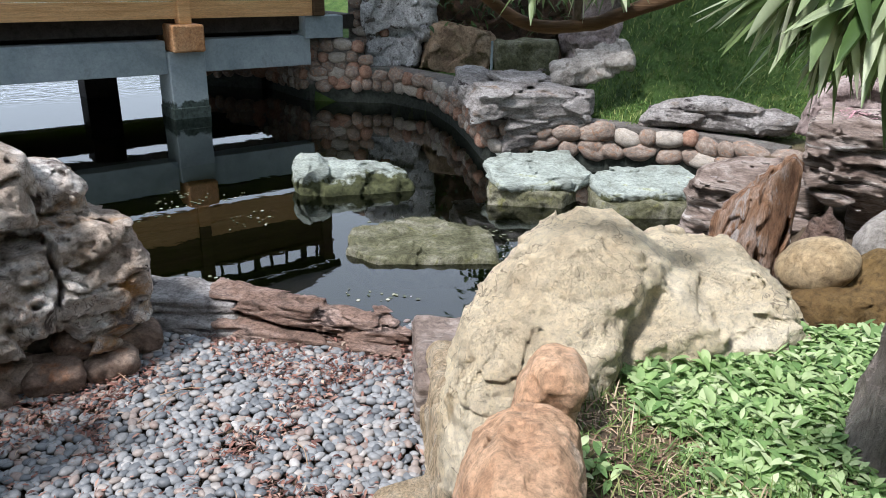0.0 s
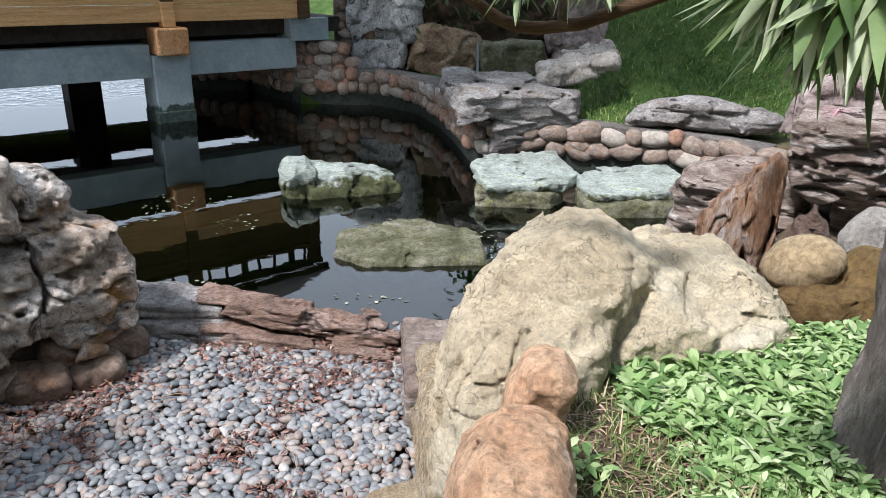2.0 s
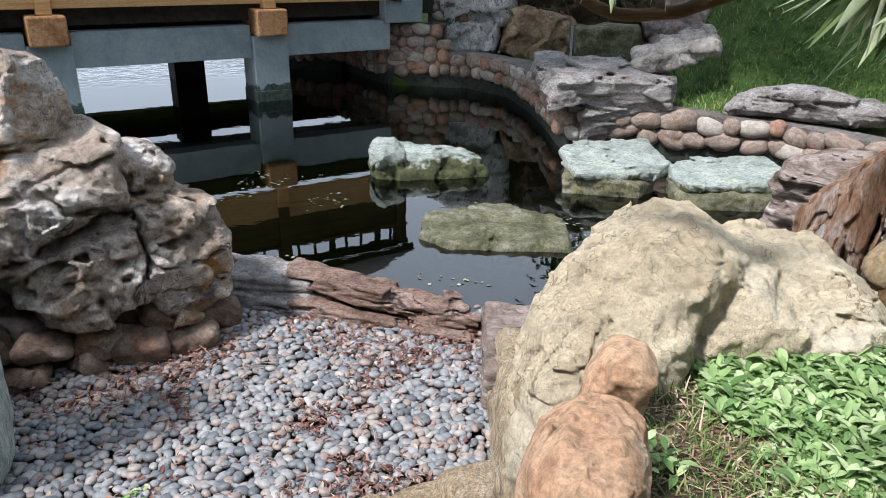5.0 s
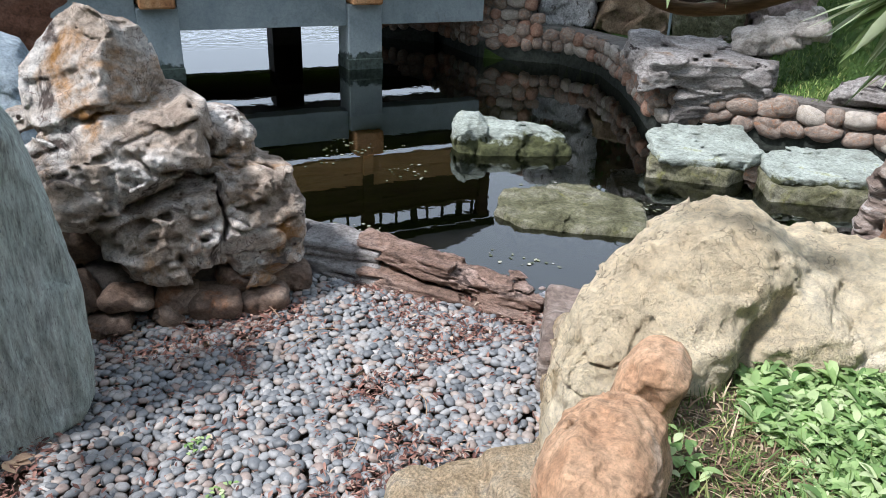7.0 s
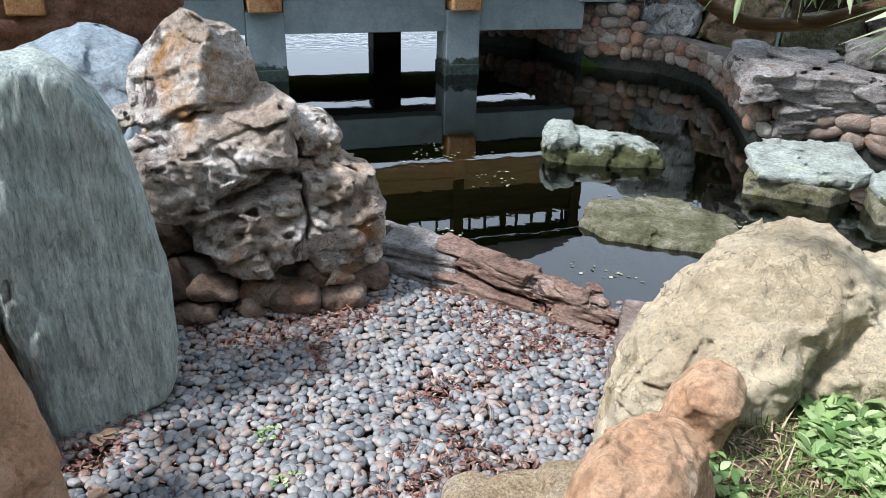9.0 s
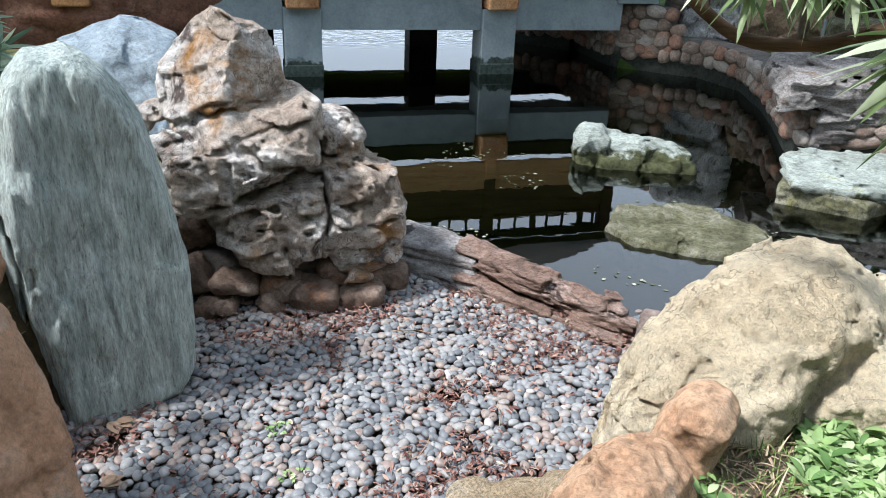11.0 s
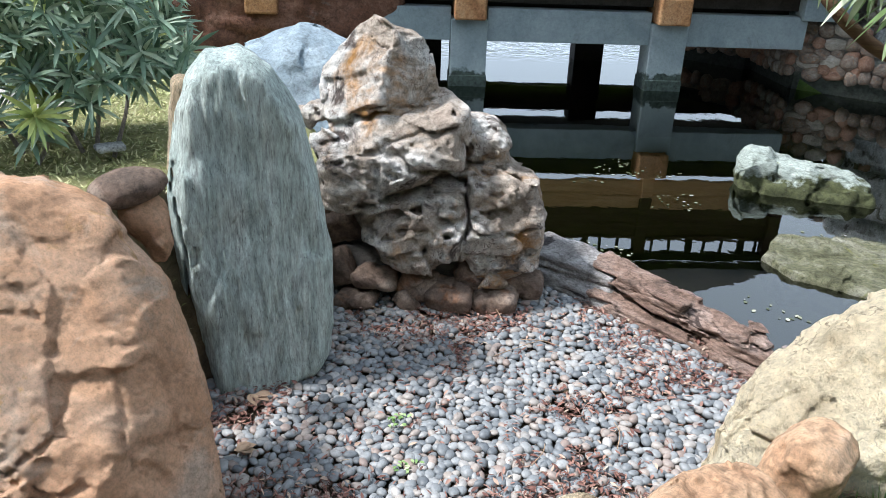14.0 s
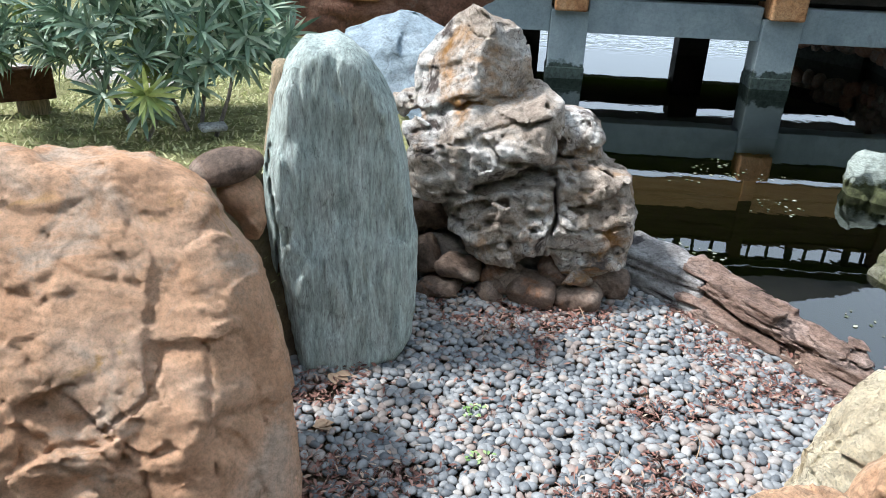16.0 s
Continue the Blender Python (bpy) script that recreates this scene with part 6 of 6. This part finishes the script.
for x, y, z, sz, label in ((0.24, 0.95, 0.78, 0.038, "small green weed at the foot of the edging stone"), (0.2, 1.03, 0.78, 0.028, "small green weed at the foot of the edging stone"), (-0.52, 3.0, -0.02, 0.05, "pale green weed at the water's edge behind the shale slab")):
    items = []
    for i in range(26):
        a = i * 2.4
        items.append(((x + rg.uniform(-sz, sz) * 0.7, y + rg.uniform(-sz, sz) * 0.7, z + rg.uniform(0, sz)), (math.cos(a), math.sin(a), rg.uniform(0.2, 1.4)), (0, 0, 1), sz * rg.uniform(0.5, 0.9), sz * 0.34, 0.9, 0.25, OVAL))
    blades("weed", items, M_WEED, label=label, category="plant", kind="stuff")
items = []
for i in range(60):
    a, x, y = rg.uniform(0, 6.28), rg.gauss(2.5, 0.08), rg.gauss(4.55, 0.06)
    items.append(((x, y, 0.7 + rg.uniform(0, 0.04)), (math.cos(a), math.sin(a), rg.uniform(-0.2, 0.6)), (0, 0, 1), rg.uniform(0.06, 0.14), 0.008, 0.6, 0.1, GRASS))
blades("pink_fibres", items, M_FIBRE, label="faded pink string fibres lying on the shale", category="string", kind="stuff")
# floating scum on the water
rg, items = random.Random(91), []
fl = np.array([(rg.uniform(-2.4, 1.6), rg.uniform(4.0, 6.2)) for _ in range(1500)])
f = fbm(np.c_[fl, np.zeros(len(fl))], 0.5, 3)
for x, y in fl[(f > 0.35) & (away(fl, POND) < -0.2)]:
    a = rg.uniform(0, 6.28)
    ln = rg.uniform(0.012, 0.036)
    items.append(((x, y, WATER + 0.004), (math.cos(a), math.sin(a), 0), (0, 0, 1), ln, ln * rg.uniform(0.4, 0.9), 0, 0.02, OVAL))
blades("floating_leaves", items, M_SCUM, label="scattered leaf bits floating on the pond", category="leaves", kind="stuff")

# ---- trees beyond, seen mostly as reflections ----
def far_tree(at, height, spread, seed):
    rt = random.Random(seed)
    t = anchor("tree", at, "broadleaf tree with a dense dark green crown", "tree", "trees beyond the pond")
    limb("trunk", [(0, 0, -0.2), (0.1, 0, height * 0.3), (0, 0.1, height * 0.6)], 0.16, 0.07, M_BARK, t, seg=8)
    items = []
    for k in range(60):
        d = Vector((rt.gauss(0, 1), rt.gauss(0, 1), rt.gauss(0, 0.8))).normalized() * rt.uniform(0.45, 1)
        c = Vector((d.x * spread, d.y * spread, height * 0.65 + d.z * height * 0.36))
        for _ in range(45):
            p = c + Vector((rt.gauss(0, 0.22), rt.gauss(0, 0.22), rt.gauss(0, 0.16))) * spread * 0.75
            items.append((p, (rt.uniform(-1, 1), rt.uniform(-1, 1), rt.uniform(-0.8, 0.4)), (0, 0, 1), rt.uniform(0.16, 0.3), rt.uniform(0.07, 0.13), 0.5, 0.2, OVAL))
    blades("crown", items, M_TREELEAF, t)
    for k in range(5):
        a = k * 1.3
        limb("limb", [(0, 0.05, height * 0.45), (math.cos(a) * spread * 0.3, math.sin(a) * spread * 0.3, height * 0.6), (math.cos(a) * spread * 0.7, math.sin(a) * spread * 0.7, height * 0.75)], 0.06, 0.02, M_BARK, t, seg=6)


for at, h, sp, sd in (((1.9, 13.8, 1.6), 4.5, 1.4, 2), ((5.0, 10.5, 1.3), 4.5, 1.8, 3), ((-9.5, 10.5, 0.3), 5.5, 2.0, 4), ((-11, 6.5, 0.3), 5.5, 2.0, 5)):
    far_tree(at, h, sp, sd)
# unseen tree added on the bank; its crown over the pond shades the far wall
shade = anchor("tree", (4.6, 7.4, 1.2), "unseen tall tree added on the bank, its crown shading the far wall", "tree", "trees beyond the pond")
limb("trunk", [(0, 0, -0.3), (-0.2, 0, 1.4), (-0.8, -0.3, 2.8)], 0.2, 0.12, M_BARK, shade)
items, rt = [], random.Random(52)
for k in range(84):
    c = Vector((rt.uniform(-8.0, -3.2), rt.uniform(-1.6, 1.8), rt.uniform(2.7, 4.4)))
    if k < 14:
        limb("limb", [(-0.8, -0.3, 2.7), tuple((c + Vector((-0.8, -0.3, 3.0))) / 2), tuple(c)], 0.06, 0.02, M_BARK, shade, seg=6)
    for _ in range(60):
        p = c + Vector((rt.gauss(0, 0.4), rt.gauss(0, 0.4), rt.gauss(0, 0.2)))
        items.append((p, (rt.uniform(-1, 1), rt.uniform(-1, 1), rt.uniform(-0.8, 0.4)), (0, 0, 1), rt.uniform(0.16, 0.3), rt.uniform(0.08, 0.14), 0.5, 0.2, OVAL))
blades("crown", items, M_TREELEAF, shade)
rs, items = random.Random(64), []
for k in range(1500):
    x, y, z = rs.uniform(-0.3, 3.2), rs.uniform(11.0, 12.2), rs.uniform(0.7, 2.3)
    items.append(((x, y, z), (rs.uniform(-1, 1), rs.uniform(-1, 0.2), rs.uniform(-0.8, 0.6)), (0, 0, 1), rs.uniform(0.12, 0.26), rs.uniform(0.02, 0.06), 0.6, 0.2, STRAP))
blades("undergrowth", items, M_TREELEAF, label="dark tangled undergrowth above the rocks", category="plants", kind="stuff")

# ---- unseen hedge added to close the garden behind the camera and block sky light ----
hedge = anchor("hedge", (0, -6, 0.3), "unseen tall hedge added to close the garden and block sky light", "hedge")
arc = [(9.5, 9), (9, 4), (8, -1), (5.5, -5), (1, -6.5), (-4, -6), (-8, -3.5), (-10.5, 0.5), (-11, 4)]
bm = bmesh.new()
rows = []
for i in range(len(arc) * 8 - 7):
    a, b_ = Vector(arc[i // 8]), Vector(arc[min(i // 8 + 1, len(arc) - 1)])
    q = a.lerp(b_, (i % 8) / 8)
    out = Vector((q.x, q.y - 2)).normalized()
    row = []
    for j in range(12):
        z = 0.55 * j
        push = 0.35 * noise.noise(Vector((q.x, q.y, z)) * 0.9) - 0.05 * max(0, j - 7)
        row.append(bm.verts.new((q.x + out.x * push, q.y + 6 + out.y * push, z - 0.3)))
    row += [bm.verts.new((q.x + out.x * 1.5, q.y + 6 + out.y * 1.5, 5.4)), bm.verts.new((q.x + out.x * 1.5, q.y + 6 + out.y * 1.5, -0.3))]
    rows.append(row)
for r0, r1 in zip(rows, rows[1:]):
    for j in range(13):
        bm.faces.new((r0[j], r0[j + 1], r1[j + 1], r1[j]))
part("hedge_body", bm, M_TREELEAF, hedge)
rs, items = random.Random(19), []
for k in range(7000):
    i = rs.uniform(0, len(arc) - 1.001)
    a, b_ = Vector(arc[int(i)]), Vector(arc[int(i) + 1])
    q = a.lerp(b_, i - int(i))
    inn = -Vector((q.x, q.y - 2)).normalized() * rs.uniform(-0.1, 0.35)
    items.append(((q.x + inn.x, q.y + 6 + inn.y, rs.uniform(-0.2, 6.0)), (rs.uniform(-1, 1), rs.uniform(-1, 1), rs.uniform(-0.6, 0.6)), (0, 0, 1), rs.uniform(0.15, 0.3), rs.uniform(0.08, 0.14), 0.5, 0.2, OVAL))
blades("foliage", items, M_TREELEAF, hedge)
